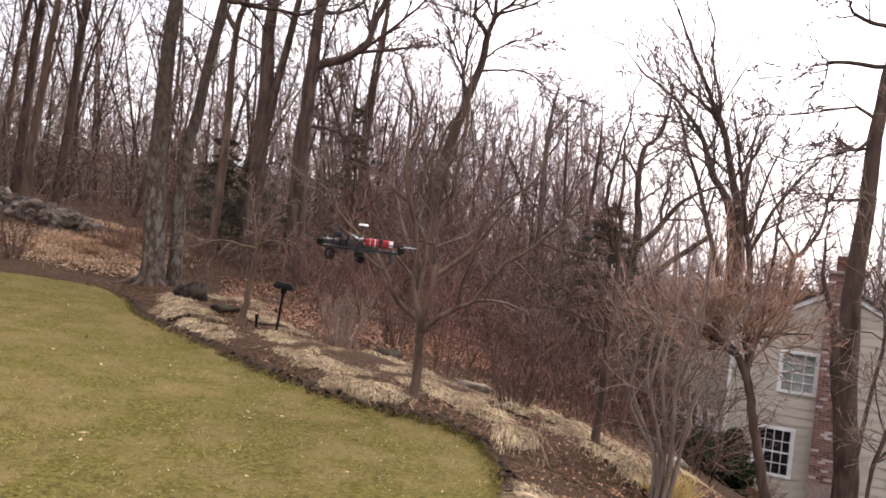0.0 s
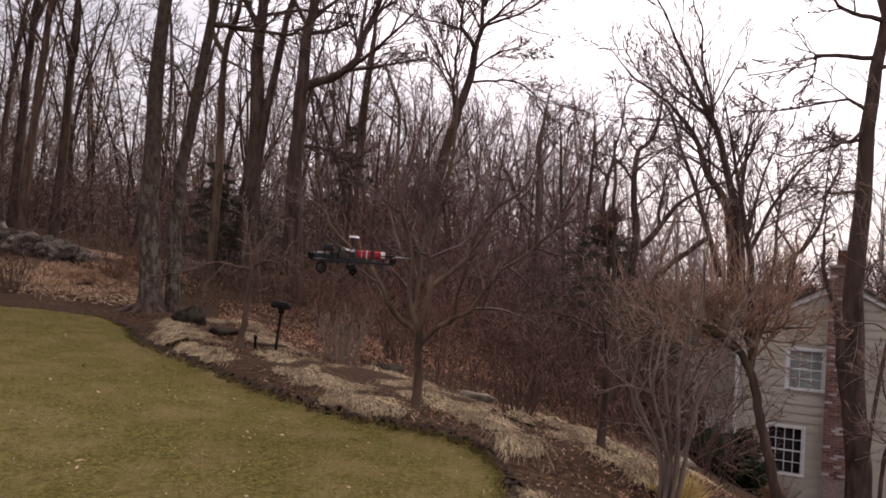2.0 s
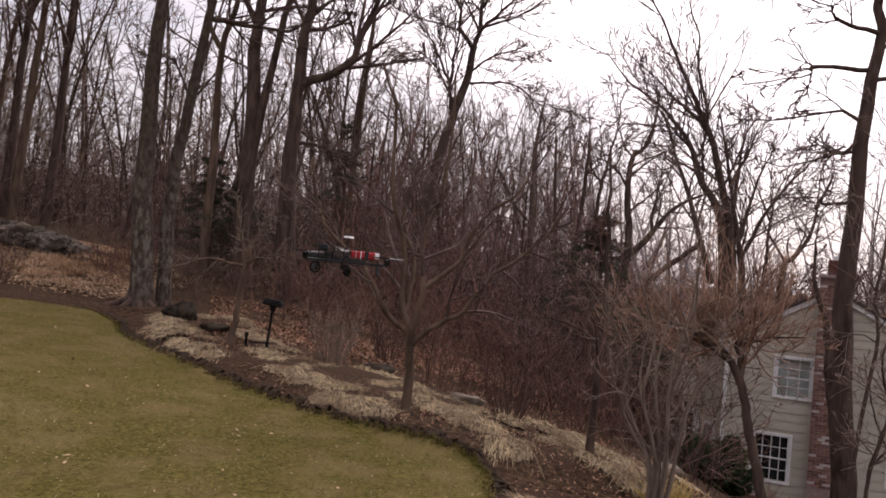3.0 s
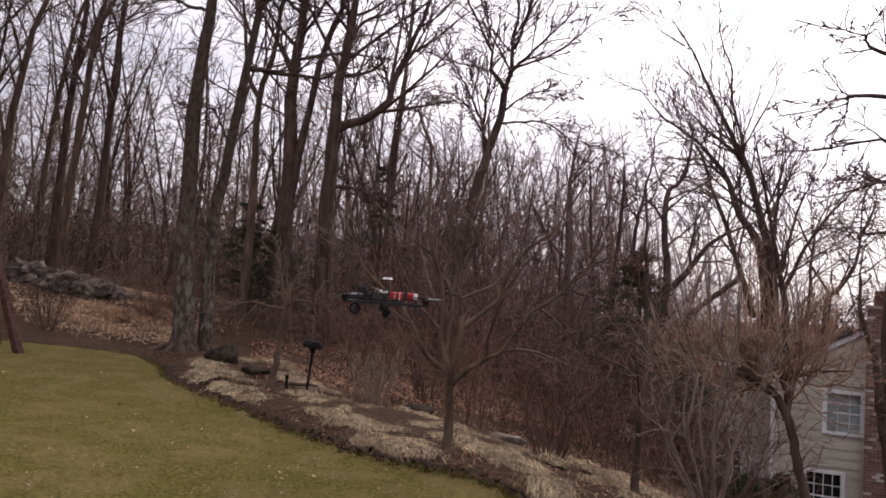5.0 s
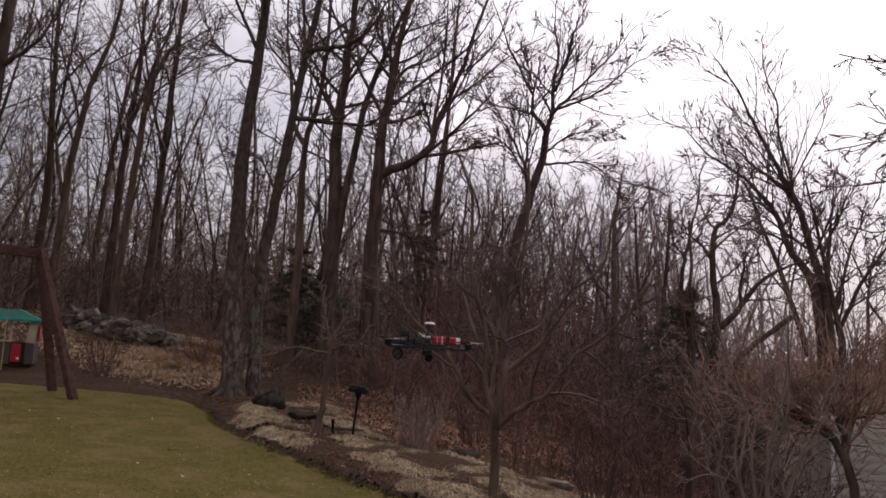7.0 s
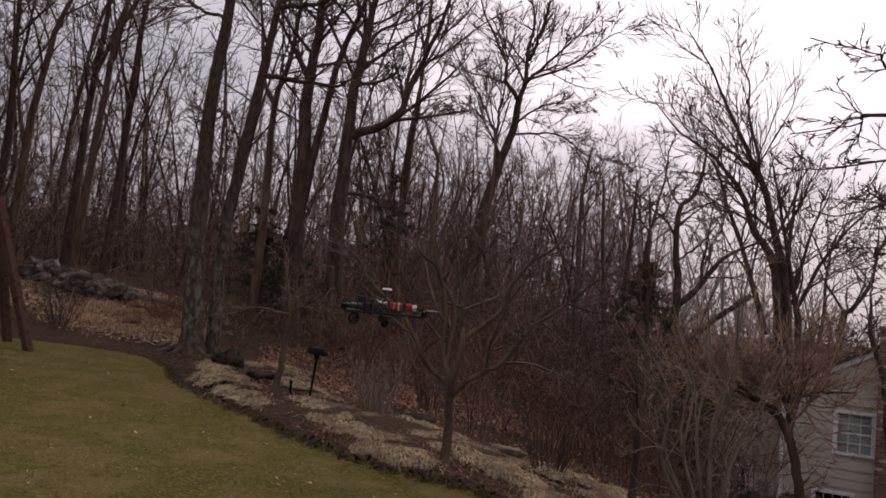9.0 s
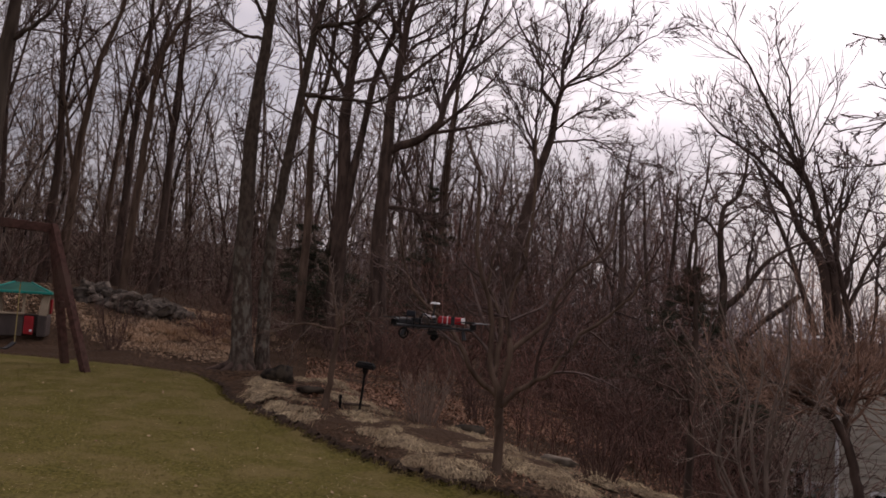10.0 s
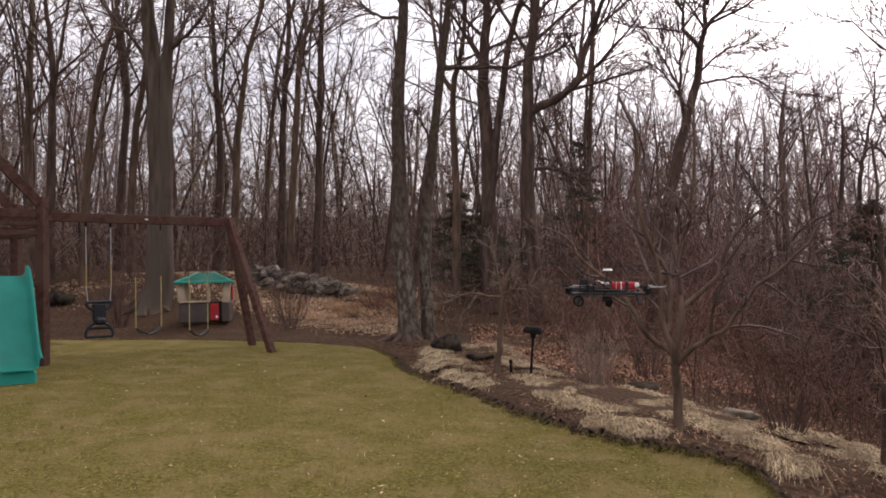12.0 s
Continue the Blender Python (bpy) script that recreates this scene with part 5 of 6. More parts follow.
def wedge(a0, a1, d0, d1, outside=True):
    def spot(rng, n):
        az, d = np.radians(rng.uniform(a0, a1, n)), np.sqrt(rng.uniform(d0 ** 2, d1 ** 2, n))
        p = np.column_stack([-np.sin(az) * d, np.cos(az) * d])
        p = p[(p[:, 1] > 14.4 + 0.5 * np.clip(-5.6 - p[:, 0], 0, 4.4) + 0.25 * np.sin(p[:, 0] * 1.9) + rng.normal(0, 0.25, len(p))) | (p[:, 0] > -4.4) | (p[:, 1] < 12)] if outside else p
        return p[~inside_lawn(p)] if outside else p[inside_lawn(p)]
    return spot


fallen_leaves(65000, 621, wedge(18.5, 32, 15.4, 22.5), 0.029, "tan fallen leaves lying over the bank below the stone wall", 0, 0.22, M_TANLEAF)
fallen_leaves(24000, 622, wedge(31, 48, 17.5, 25), 0.03, "fallen leaves on the ground behind the swings", 0, 0.3, M_TANLEAF)
fallen_leaves(22000, 623, wedge(-8, 15, 11.4, 17), 0.023, "reddish fallen leaves behind the bed")
fallen_leaves(11000, 624, wedge(-24, 19, 6.2, 13), 0.016, "small dry leaves scattered over the mulch")
fallen_leaves(1700, 626, wedge(-30, -3, 4.8, 10.5), 0.017, "dry brown leaf bits on the slope to the house", 0, 0.2, M_LEAF)
fallen_leaves(260, 627, wedge(-7, 46, 3.4, 12.4, False), 0.017, "small dark brown leaf scraps on the lawn", 0.028, 0.3, M_LEAF)
fallen_leaves(380, 625, wedge(-7, 46, 3.4, 12.4, False), 0.021, "single pale dry leaves on the lawn", 0.03, 0.3, M_TANLEAF)


def bank_spot(rng, n):
    az, d = np.radians(rng.normal(22.5, 2.2, n)), rng.normal(18.3, 0.8, n)
    p = np.column_stack([-np.sin(az) * d, np.cos(az) * d])
    clumps = np.sin(p[:, 0] * 4.1 + 1.3) * np.sin(p[:, 1] * 5.3) + np.sin(p[:, 0] * 9.7 - p[:, 1] * 6.1) * 0.5
    return p[clumps + rng.normal(0, 0.2, n) > 0.35]


blades(26000, 604, bank_spot, 0.12, 0.006, 0.9, M_TANLEAF, "dead_grass", "tan tufts of dead grass on the bank below the stone wall", "dead grass")


# --- stones ---
def rock(size, seed, block=0.4, rough=1.0):
    b = bmesh.new()
    bmesh.ops.create_icosphere(b, subdivisions=2, radius=0.5)
    off = Vector((seed * 7.31, seed * 3.7, seed * 1.9))
    for v in b.verts:
        d = v.co.normalized()
        k = 1 + rough * (0.55 * noise.noise(d * 1.6 + off) + 0.34 * noise.noise(d * 3.9 + off))
        m = max(abs(d.x), abs(d.y), abs(d.z))
        v.co = Vector((d.x * size[0], d.y * size[1], d.z * size[2])) * 0.5 * k * (1 - block + block / m) * 0.85
    return b


def boulder(label, base, size, seed, turn, mat=None):
    bm = rock(size, seed)
    me = bpy.data.meshes.new("boulder")
    bm.to_mesh(me)
    bm.free()
    smooth(me)
    me.materials.append(mat or M_BOULDER)
    ob = new("boulder", me)
    ob.matrix_basis = pose(base[0], base[1], base[2] + (0.26 * size[2] if size[2] > 0.2 else 0.03), 0, 0, turn)
    return tagged(ob, label, "boulder", "boulders round the garden")


boulder("dark rounded boulder beside the oak", foot(-3.66, 12.0, 0), (0.52, 0.4, 0.36), 1, 20)
boulder("low dark boulder in the bed", foot(-2.95, 11.3, 0), (0.5, 0.34, 0.14), 2, -20)
boulder("low dark mossy stone sunk in the bed", foot(-0.62, 10.5, 0.06), (0.5, 0.42, 0.22), 3, -15)
boulder("flat pale-edged stone in the bed", foot(0.5, 9.2, 0), (0.55, 0.2, 0.12), 4, -25, M_PALESTONE)
boulder("flat pale stone at the foot of the bank", foot(2.7, 9.0, 0), (0.6, 0.4, 0.16), 6, 12, M_PALESTONE)
boulder("dark field stone beside the swing set's tower", foot(-14.9, 16.3, 0.05), (0.75, 0.5, 0.5), 8, 30)


def stone_wall():
    ob = thing("stone_wall", "tumbled dry wall of grey field stones on the bank", "stone wall")
    rng = np.random.default_rng(640)
    shapes = []
    for k in range(9):
        bm = rock((1, 1, 1), 20 + k, 0.62, 0.6)
        me = bpy.data.meshes.new("stone")
        bm.to_mesh(me)
        bm.free()
        me.materials.append(M_STONE)
        shapes.append(me)
    line = spline([(*along(23.9, 20.0), 0), (*along(25.0, 20.3), 0), (*along(27.0, 21.0), 0), (*along(30.2, 22.1), 0)], 42)
    for i in range(41):
        for row in range(2):
            for side in (0, 1):
                if rng.random() < (0.25, 0.62)[row]:
                    continue
                p = line[i] + rng.normal(0, 0.07, 3)
                y = p[1] + (side - 0.5) * 0.4
                s = rng.uniform(0.2, 0.52)
                st = part("stone", shapes[int(rng.integers(9))], None, ob)
                st.matrix_basis = pose(p[0], y, float(land(p[0], y)) + 0.02 + row * 0.17 + rng.uniform(-0.05, 0.05), *rng.uniform(-35, 35, 2), rng.uniform(0, 360)) @ Matrix.Diagonal((s * 1.3, s * 1.1, s * rng.uniform(0.6, 0.95), 1))
    return ob


# ---- the swing set ----
def swing_set():
    ob = thing("swing_set", "dark red-stained wooden swing set with a play tower", "swing set")
    a, b = Vector((-9.03, 9.5, 2.66)), Vector((-7.46, 11.91, 2.64))
    run = (b - a).normalized()
    out = Vector((-run.y, run.x, 0)).normalized()
    part("beam", beam(a, b + run * 0.06, 0.09, 0.14), M_REDWOOD, ob)
    part("bracket", box(0.05, 0.03, 0.02, a.lerp(b, 0.5) - out * 0.06 + Vector((0, 0, 0.0)), 0.004), M_WHITE, ob, "small white plate on the beam")
    for f in ((-6.46, 11.55), (-7.24, 12.27)):
        part("leg", beam((f[0], f[1], float(land(*f)) - 0.05), b + Vector((0, 0, 0.06)), 0.11, 0.11), M_REDWOOD, ob, "splayed end leg")
    mid = (Vector((-6.46, 11.55, 0.45)).lerp(b, 0.45), Vector((-7.24, 12.27, 0.5)).lerp(b, 0.45))
    part("cross_brace", beam(*mid, 0.04, 0.09), M_REDWOOD, ob)
    # tower: four posts, deck, rails and a gabled frame
    w, corners = 1.5, []
    for i, j in ((0, 0), (1, 0), (0, 1), (1, 1)):
        p = Vector((-9.07, 9.43, 0)) + out * (w * i) - run * (w * j)
        corners.append(p)
        part("post", beam((p.x, p.y, float(land(p.x, p.y)) - 0.05), (p.x, p.y, 2.5 + 0.45), 0.15, 0.13), M_REDWOOD, ob)
    up = Vector((0, 0, 1))
    for c in corners:
        c.z = 0.45
    mid = (corners[0] + corners[3]) / 2
    part("deck", box(w, w, 0.05, mid + up * 1.22, 0.005, Matrix((run, out, up)).transposed()), M_REDWOOD, ob)
    for i, j in ((0, 1), (0, 2), (1, 3), (2, 3)):
        for z, h in ((1.24, 0.14), (1.97, 0.07), (2.1, 0.06), (2.25, 0.13)):
            if (i, j) == (0, 2) and z < 1.5:
                continue
            part("rail", beam(corners[i] + up * z, corners[j] + up * z, 0.045, h), M_REDWOOD, ob)
    ridge0, ridge1 = (corners[0] + corners[2]) / 2 + up * 3.2, (corners[1] + corners[3]) / 2 + up * 3.2
    part("ridge", beam(ridge0, ridge1, 0.06, 0.1), M_REDWOOD, ob)
    for c, r in ((corners[0], ridge0), (corners[2], ridge0), (corners[1], ridge1), (corners[3], ridge1)):
        part("rafter", beam(c + up * 2.42 + (c - r).normalized() * 0.08, r, 0.07, 0.14), M_REDWOOD, ob)
    part("king_post", beam((corners[0] + corners[2]) / 2 + up * 2.1, ridge0, 0.05, 0.07), M_REDWOOD, ob)
    return a, b


def slide():
    """A chute that runs out in a curve, with raised edges."""
    ob = thing("slide", "teal plastic slide with raised rounded edges", "slide")
    top, low = Vector((-9.14, 8.84, 1.79)), Vector((-8.17, 8.04, 0.58))
    flat = Vector((low.x - top.x, low.y - top.y, 0))
    side = Vector((-flat.y, flat.x, 0)).normalized()
    prof = ((-0.29, 0.13), (-0.27, 0.15), (-0.245, 0.14), (-0.23, 0.03), (-0.18, 0.0), (0.18, 0.0), (0.23, 0.03), (0.245, 0.14), (0.27, 0.15), (0.29, 0.13))
    V, n = [], 18
    for i in range(n):
        t = i / (n - 1)
        drop = 1 - (t - 0.10 * math.sin(t * math.pi * 2))
        if t > 0.8:
            drop = max(0.0, drop * 0.9)
        c = top + flat * t * 1.05
        for u, h in prof:
            V.append(c + side * u + Vector((0, 0, low.z + (top.z - low.z) * drop - c.z + h)))
    b = bmesh.new()
    vs = [b.verts.new(v) for v in V]
    k = len(prof)
    for i in range(n - 1):
        for j in range(k - 1):
            b.faces.new((vs[i * k + j], vs[i * k + j + 1], vs[(i + 1) * k + j + 1], vs[(i + 1) * k + j]))
    bmesh.ops.solidify(b, geom=b.faces[:], thickness=0.02)
    for f in b.faces:
        f.smooth = True
    part("chute", b, M_TEAL, ob)
    part("foot_block", box(0.44, 0.10, 0.34, (low.x - flat.x * 0.05, low.y - flat.y * 0.05, 0.40), 0.03, Matrix.Rotation(math.atan2(side.y, side.x), 3, "Z")), M_TEAL, ob)
    return ob


BEAM_A, BEAM_B = swing_set()
slide()


def on_beam(az):
    """Where the sight line at an azimuth crosses the swing beam."""
    d = Vector((-math.sin(radians(az)), math.cos(radians(az))))
    r, e = (BEAM_B - BEAM_A).xy, BEAM_A.xy - Vector((-0.12, -0.25))
    t = (e.y * d.x - e.x * d.y) / (r.x * d.y - r.y * d.x)
    return BEAM_A + (BEAM_B - BEAM_A) * t


def glider():
    ob = thing("toddler_swing", "navy plastic toddler swing on two pale ropes", "swing")
    p, q = on_beam(40.2), on_beam(38.7)
    m = (p + q) / 2
    G = 0.75
    r = (q - p).normalized()
    for s in (p, q):
        part("hanger", rod(s - Vector((0, 0, 0.02)), s - Vector((0, 0, 0.14)), 0.018), M_BLACKMETAL, ob)
        part("rope", rod(s - Vector((0, 0, 0.12)), s - Vector((0, 0, 0.72)), 0.007, 8), M_STEEL, ob, "pale grey rope")
        part("sleeve", rod(s - Vector((0, 0, 0.7)), s - Vector((0, 0, 1.05)), 0.008, 8), M_YELLOWROPE, ob, "yellow plastic sleeve")
        part("lower_rope", rod(s - Vector((0, 0, 1.03)), m + (s - m) * 0.9 + Vector((0, 0, 0.62 + G - m.z)), 0.007, 8), M_STEEL, ob)
    face = Matrix.Rotation(math.atan2(r.y, r.x), 3, "Z")
    up = lambda u, z: m + r * u + Vector((0, 0, z + G - m.z))
    part("backrest", box(0.2, 0.06, 0.26, up(0, 0.47), 0.03, face), M_NAVY, ob)
    part("seat", box(0.17, 0.2, 0.12, up(0, 0.33), 0.04, face), M_NAVY, ob)
    part("head_bar", rod(up(-0.19, 0.62), up(0.19, 0.62), 0.022, 10), M_NAVY, ob)
    part("foot_bar", rod(up(-0.2, 0.09), up(0.2, 0.09), 0.022, 10), M_NAVY, ob)
    part("lap_bar", rod(up(-0.18, 0.22), up(0.18, 0.22), 0.02, 10), M_NAVY, ob)
    for s in (-1, 1):
        part("shoulder", tube_path([up(0.19 * s, 0.62), up(0.17 * s, 0.55), up(0.09 * s, 0.5)], 0.024, 8), M_NAVY, ob)
        part("foot_loop", tube_path([up(0.07 * s, 0.3), up(0.15 * s, 0.25), up(0.2 * s, 0.17), up(0.2 * s, 0.09)], 0.022, 8), M_NAVY, ob)
    return ob


def rope_swing(a0, a1, length, label, seat):
    ob = thing("rope_swing", label, "swing")
    p, q = on_beam(a0), on_beam(a1)
    low = p.z - length
    for s in (p, q):
        part("hook", rod(s - Vector((0, 0, 0.05)), s - Vector((0, 0, 0.16)), 0.012), M_BLACKMETAL, ob)
        part("chain", rod(s - Vector((0, 0, 0.15)), s - Vector((0, 0, 0.95)), 0.004, 6), M_BROWNPL, ob)
        part("sleeve", rod(s - Vector((0, 0, 0.9)), Vector((s.x, s.y, low)), 0.008, 8), M_YELLOWROPE, ob, "yellow plastic sleeve")
    if seat:
        b = None
        n = 8
        for i in range(n):
            t0, t1 = i / n, (i + 1) / n
            f = lambda t: p.lerp(q, t) + Vector((0, 0, low - p.z - 0.10 * math.sin(math.pi * t)))
            b = beam(f(t0), f(t1), 0.14, 0.015, 0.002, b)
        part("seat", b, M_BLACK, ob, "dark sling seat")
    return ob


glider()
rope_swing(37.2, 35.6, 1.72, "sling swing on chains with yellow sleeves", True)
rope_swing(33.8, 32.6, 1.80, "sling swing on chains with yellow sleeves near the end", True)


def play_house():
    """A toddler's activity house: dark base, beige corner panels, green hipped canopy, red door."""
    x, y = -10.0, 15.15
    ob = thing("play_house", "beige and brown plastic play house with a green roof", "play house", pose(x, y, float(land(x, y)) - 0.02, 0, 0, 26))
    for sx in (-1, 1):
        part("side_base", box(0.05, 0.8, 0.42, (sx * 0.5, 0, 0.21), 0.015), M_BROWNPL, ob, "dark brown lower wall")
        for sy in (-1, 1):
            part("corner_panel", box(0.15, 0.05, 0.46, (sx * 0.47, sy * 0.40, 0.64), 0.015, Matrix.Rotation(radians(7 * sx), 3, "Y")), M_BEIGE, ob)
        part("shutter", box(0.04, 0.2, 0.3, (sx * 0.56, -0.1, 0.60), 0.01), M_REDPL if sx > 0 else M_BEIGE, ob)
    part("front_base", box(0.62, 0.05, 0.42, (-0.19, -0.40, 0.21), 0.015), M_BROWNPL, ob, "dark brown lower wall")
    part("front_base", box(0.16, 0.05, 0.42, (0.44, -0.40, 0.21), 0.015), M_BROWNPL, ob, "dark brown lower wall")
    part("back_base", box(1.0, 0.05, 0.42, (0, 0.40, 0.21), 0.015), M_BROWNPL, ob, "dark brown lower wall")
    part("sill", box(0.62, 0.1, 0.04, (-0.19, -0.41, 0.44), 0.012), M_BEIGE, ob)
    part("centre_post", box(0.05, 0.05, 0.46, (0.1, -0.40, 0.65), 0.01), M_BEIGE, ob)
    door = part("door", box(0.2, 0.04, 0.36, (0.22, -0.45, 0.22), 0.02, Matrix.Rotation(radians(-25), 3, "Z")), M_REDPL, ob, "red plastic half door")
    part("door_knob", rod((0.27, -0.47, 0.12), (0.27, -0.52, 0.12), 0.025), M_WHITE, door)
    b = bmesh.new()
    pts = [(-0.6, -0.52, 0.86), (0.6, -0.52, 0.86), (0.6, 0.52, 0.86), (-0.6, 0.52, 0.86), (-0.15, 0, 1.06), (0.15, 0, 1.06)]
    v = [b.verts.new(p) for p in pts]
    for f in ((0, 1, 5, 4), (1, 2, 5), (2, 3, 4, 5), (3, 0, 4)):
        b.faces.new([v[i] for i in f])
    bmesh.ops.solidify(b, geom=b.faces[:], thickness=0.03)
    part("roof", b, M_GREENPL, ob, "green hipped canopy")
    for p, q in ((0, 4), (1, 5)):
        part("roof_rib", beam(pts[p], pts[q], 0.04, 0.035), M_TEAL, ob)
    part("roof_edge", beam(pts[0], pts[1], 0.04, 0.05), M_TEAL, ob)
    return ob


play_house()


def iron_stand():
    x, y = -1.99, 10.15
    z = float(land(x, y))
    ob = thing("feeder_stand", "black iron post with a flat tray in the bed", "bird feeder", pose(x, y, z - 0.05))
    part("post", rod((0, 0, 0), (0.05, 0, 0.60), 0.016), M_BLACKMETAL, ob)
    part("tray", box(0.235, 0.18, 0.06, (0.05, 0, 0.635), 0.01, Matrix.Rotation(radians(7), 3, "Y")), M_BLACKMETAL, ob)
    part("rim", box(0.20, 0.15, 0.026, (0.05, 0, 0.672), 0.008, Matrix.Rotation(radians(7), 3, "Y")), M_BLACKMETAL, ob)
    part("bracket", rod((0.046, 0, 0.54), (0.05, 0, 0.62), 0.03, 10, 0.045), M_BLACKMETAL, ob)


iron_stand()
gl = thing("garden_stake", "short dark garden light beside the small tree", "garden light", pose(*foot(-2.32, 10.5)))
part("stake", rod((0, 0, 0), (0, 0, 0.16), 0.018), M_BLACKMETAL, gl)
part("cap", rod((0, 0, 0.16), (0, 0, 0.20), 0.03, 10, 0.02), M_BLACKMETAL, gl)
fb = thing("fallen_branch", "short dark branch lying in the straw", "branch", pose(*foot(-2.12, 10.5, -0.03)))
part("limb", rod((-0.16, 0, 0.01), (0.2, 0.05, 0.0), 0.022, 8, 0.012), M_DARKBARK, fb)


# ---- the drone ----
def propeller(ob, at, turn):
    """A hub with two twisted, tapering blades."""
    hub = part("propeller", rod((at[0], at[1], at[2] - 0.004), (at[0], at[1], at[2] + 0.006), 0.011, 12), M_BLACK, ob, "two-bladed black propeller")
    face = Matrix.Rotation(radians(turn), 3, "Z")
    for s in (-1, 1):
        V, F = [], []
        for k in range(7):
            r = 0.006 + 0.019 * k
            chord = 0.011 * (0.7 + 0.5 * math.sin(math.pi * (k + 1) / 8)) * (0.55 if k == 6 else 1)
            a = radians(s * (24 - 3 * k))
            for u, h in ((-1, 0.001), (1, 0.001), (1, -0.001), (-1, -0.001)):
                V.append(Vector(at) + face @ Vector((s * r, u * chord * math.cos(a), u * chord * math.sin(a) + h)))
        for k in range(6):
            F += [(4 * k + c, 4 * k + (c + 1) % 4, 4 * k + 4 + (c + 1) % 4, 4 * k + 4 + c) for c in range(4)]
        F += [(3, 2, 1, 0), (24, 25, 26, 27)]
        bm = bmesh.new()
        vs = [bm.verts.new(v) for v in V]
        for f in F:
            bm.faces.new([vs[c] for c in f])
        bmesh.ops.recalc_face_normals(bm, faces=bm.faces)
        part("blade", bm, M_BLACK, hub)


def drone():
    ob = thing("quadcopter", "black home-built quadcopter with a red battery hovering over the lawn", "drone", pose(-0.63, 6.02, 1.53, 0, 1, 4) @ Matrix.Scale(1.1, 4))
    for y in (-0.045, 0.045):
        part("boom", box(0.54, 0.018, 0.016, (0, y, 0.004), 0.003), M_BLACK, ob, "long black carbon boom")
    part("lower_plate", box(0.36, 0.11, 0.004, (0, 0, -0.012), 0.001), M_BLACK, ob)
    part("upper_plate", box(0.34, 0.10, 0.004, (0.0, 0, 0.028), 0.001), M_BLACK, ob)
    for k, (sx, sy) in enumerate(((-1, -1), (-1, 1), (1, -1), (1, 1))):
        tip = (sx * 0.265, sy * 0.15, 0.004)
        part("arm", beam((sx * 0.16, sy * 0.04, 0.002), tip, 0.026, 0.018, 0.003), M_BLACK, ob)
        motor = part("motor", rod((tip[0], tip[1], 0.006), (tip[0], tip[1], 0.042), 0.021, 16), M_BLACKMETAL, ob)
        part("shaft", rod((tip[0], tip[1], 0.042), (tip[0], tip[1], 0.054), 0.005, 8), M_STEEL, motor)
        propeller(ob, (tip[0], tip[1], 0.052), (84, 31, 6, 70)[k])
    for sx in (-1, 1):
        for sy in (-1, 1):
            part("landing_leg", beam((sx * 0.2, sy * 0.06, -0.01), (sx * 0.212, sy * 0.085, -0.07), 0.026, 0.014, 0.003), M_BLACK, ob)
    ring = [(-0.2 + 0.03 * math.cos(k * math.pi / 8), -0.1, -0.046 + 0.034 * math.sin(k * math.pi / 8)) for k in range(17)]
    part("landing_loop", tube_path(ring, 0.006, 6), M_BLACKMETAL, ob, "open black loop under the boom")
    battery = part("battery", box(0.185, 0.06, 0.05, (0.115, -0.012, 0.058), 0.009), M_REDPL, ob, "bright red battery pack")
    part("strap", box(0.026, 0.066, 0.056, (0.125, -0.012, 0.058), 0.003), M_BLACK, battery)
    part("seam", box(0.006, 0.062, 0.05, (0.055, -0.013, 0.059), 0.001), M_STEEL, battery)
    part("end_label", box(0.03, 0.062, 0.04, (0.194, -0.013, 0.06), 0.004), M_WHITE, battery, "white end label")
    part("lead", rod((0.205, -0.01, 0.055), (0.25, -0.02, 0.05), 0.007, 8), M_BLACKMETAL, ob)
    box_nav = part("video_box", box(0.06, 0.055, 0.035, (-0.165, 0.0, 0.088), 0.004), M_NAVY, ob, "dark navy box on stand-offs")
    part("box_shelf", box(0.085, 0.07, 0.004, (-0.172, 0, 0.068), 0.001), M_BLACKMETAL, ob)
    part("speed_controller", box(0.30, 0.07, 0.026, (-0.03, 0, 0.008), 0.004), M_BLACK, ob)
    part("power_board", box(0.10, 0.08, 0.03, (-0.2, 0, 0.03), 0.004), M_BLACK, ob)
    part("controller", box(0.07, 0.06, 0.03, (-0.125, -0.005, 0.045), 0.004), M_BLACK, ob)
    part("receiver", box(0.032, 0.03, 0.016, (-0.045, -0.02, 0.078), 0.003), M_WHITE, ob)
    for x, y, z in ((-0.085, -0.03, 0.082), (-0.02, -0.03, 0.07)):
        part("capacitor", rod((x, y, z), (x + 0.026, y - 0.004, z + 0.006), 0.009, 10), M_STEEL, ob, "small silver cylinder")
    part("battery_band", box(0.006, 0.064, 0.054, (0.088, -0.012, 0.058), 0.001), M_WHITE, battery)
    part("regulator", box(0.05, 0.05, 0.03, (-0.06, -0.005, 0.048), 0.003), M_BROWNPL, ob)
    part("gimbal", box(0.07, 0.07, 0.035, (-0.01, 0, -0.035), 0.01), M_BLACK, ob)
    part("camera_head", box(0.045, 0.045, 0.05, (0.005, -0.01, -0.062), 0.008, Matrix.Rotation(radians(35), 3, "Y")), M_BLACKMETAL, ob)
    part("lens", rod((0.0, -0.03, -0.07), (-0.004, -0.045, -0.075), 0.012), M_BLACKMETAL, ob)
    mast = part("mast", tube_path([(0.0, 0.0, 0.03), (-0.012, 0.0, 0.09), (-0.004, 0.0, 0.165)], 0.006, 8), M_BLACK, ob)
    part("antenna_disc", rod((-0.004, 0, 0.163), (-0.004, 0, 0.176), 0.036, 20, 0.028), M_WHITE, mast, "white antenna disc")
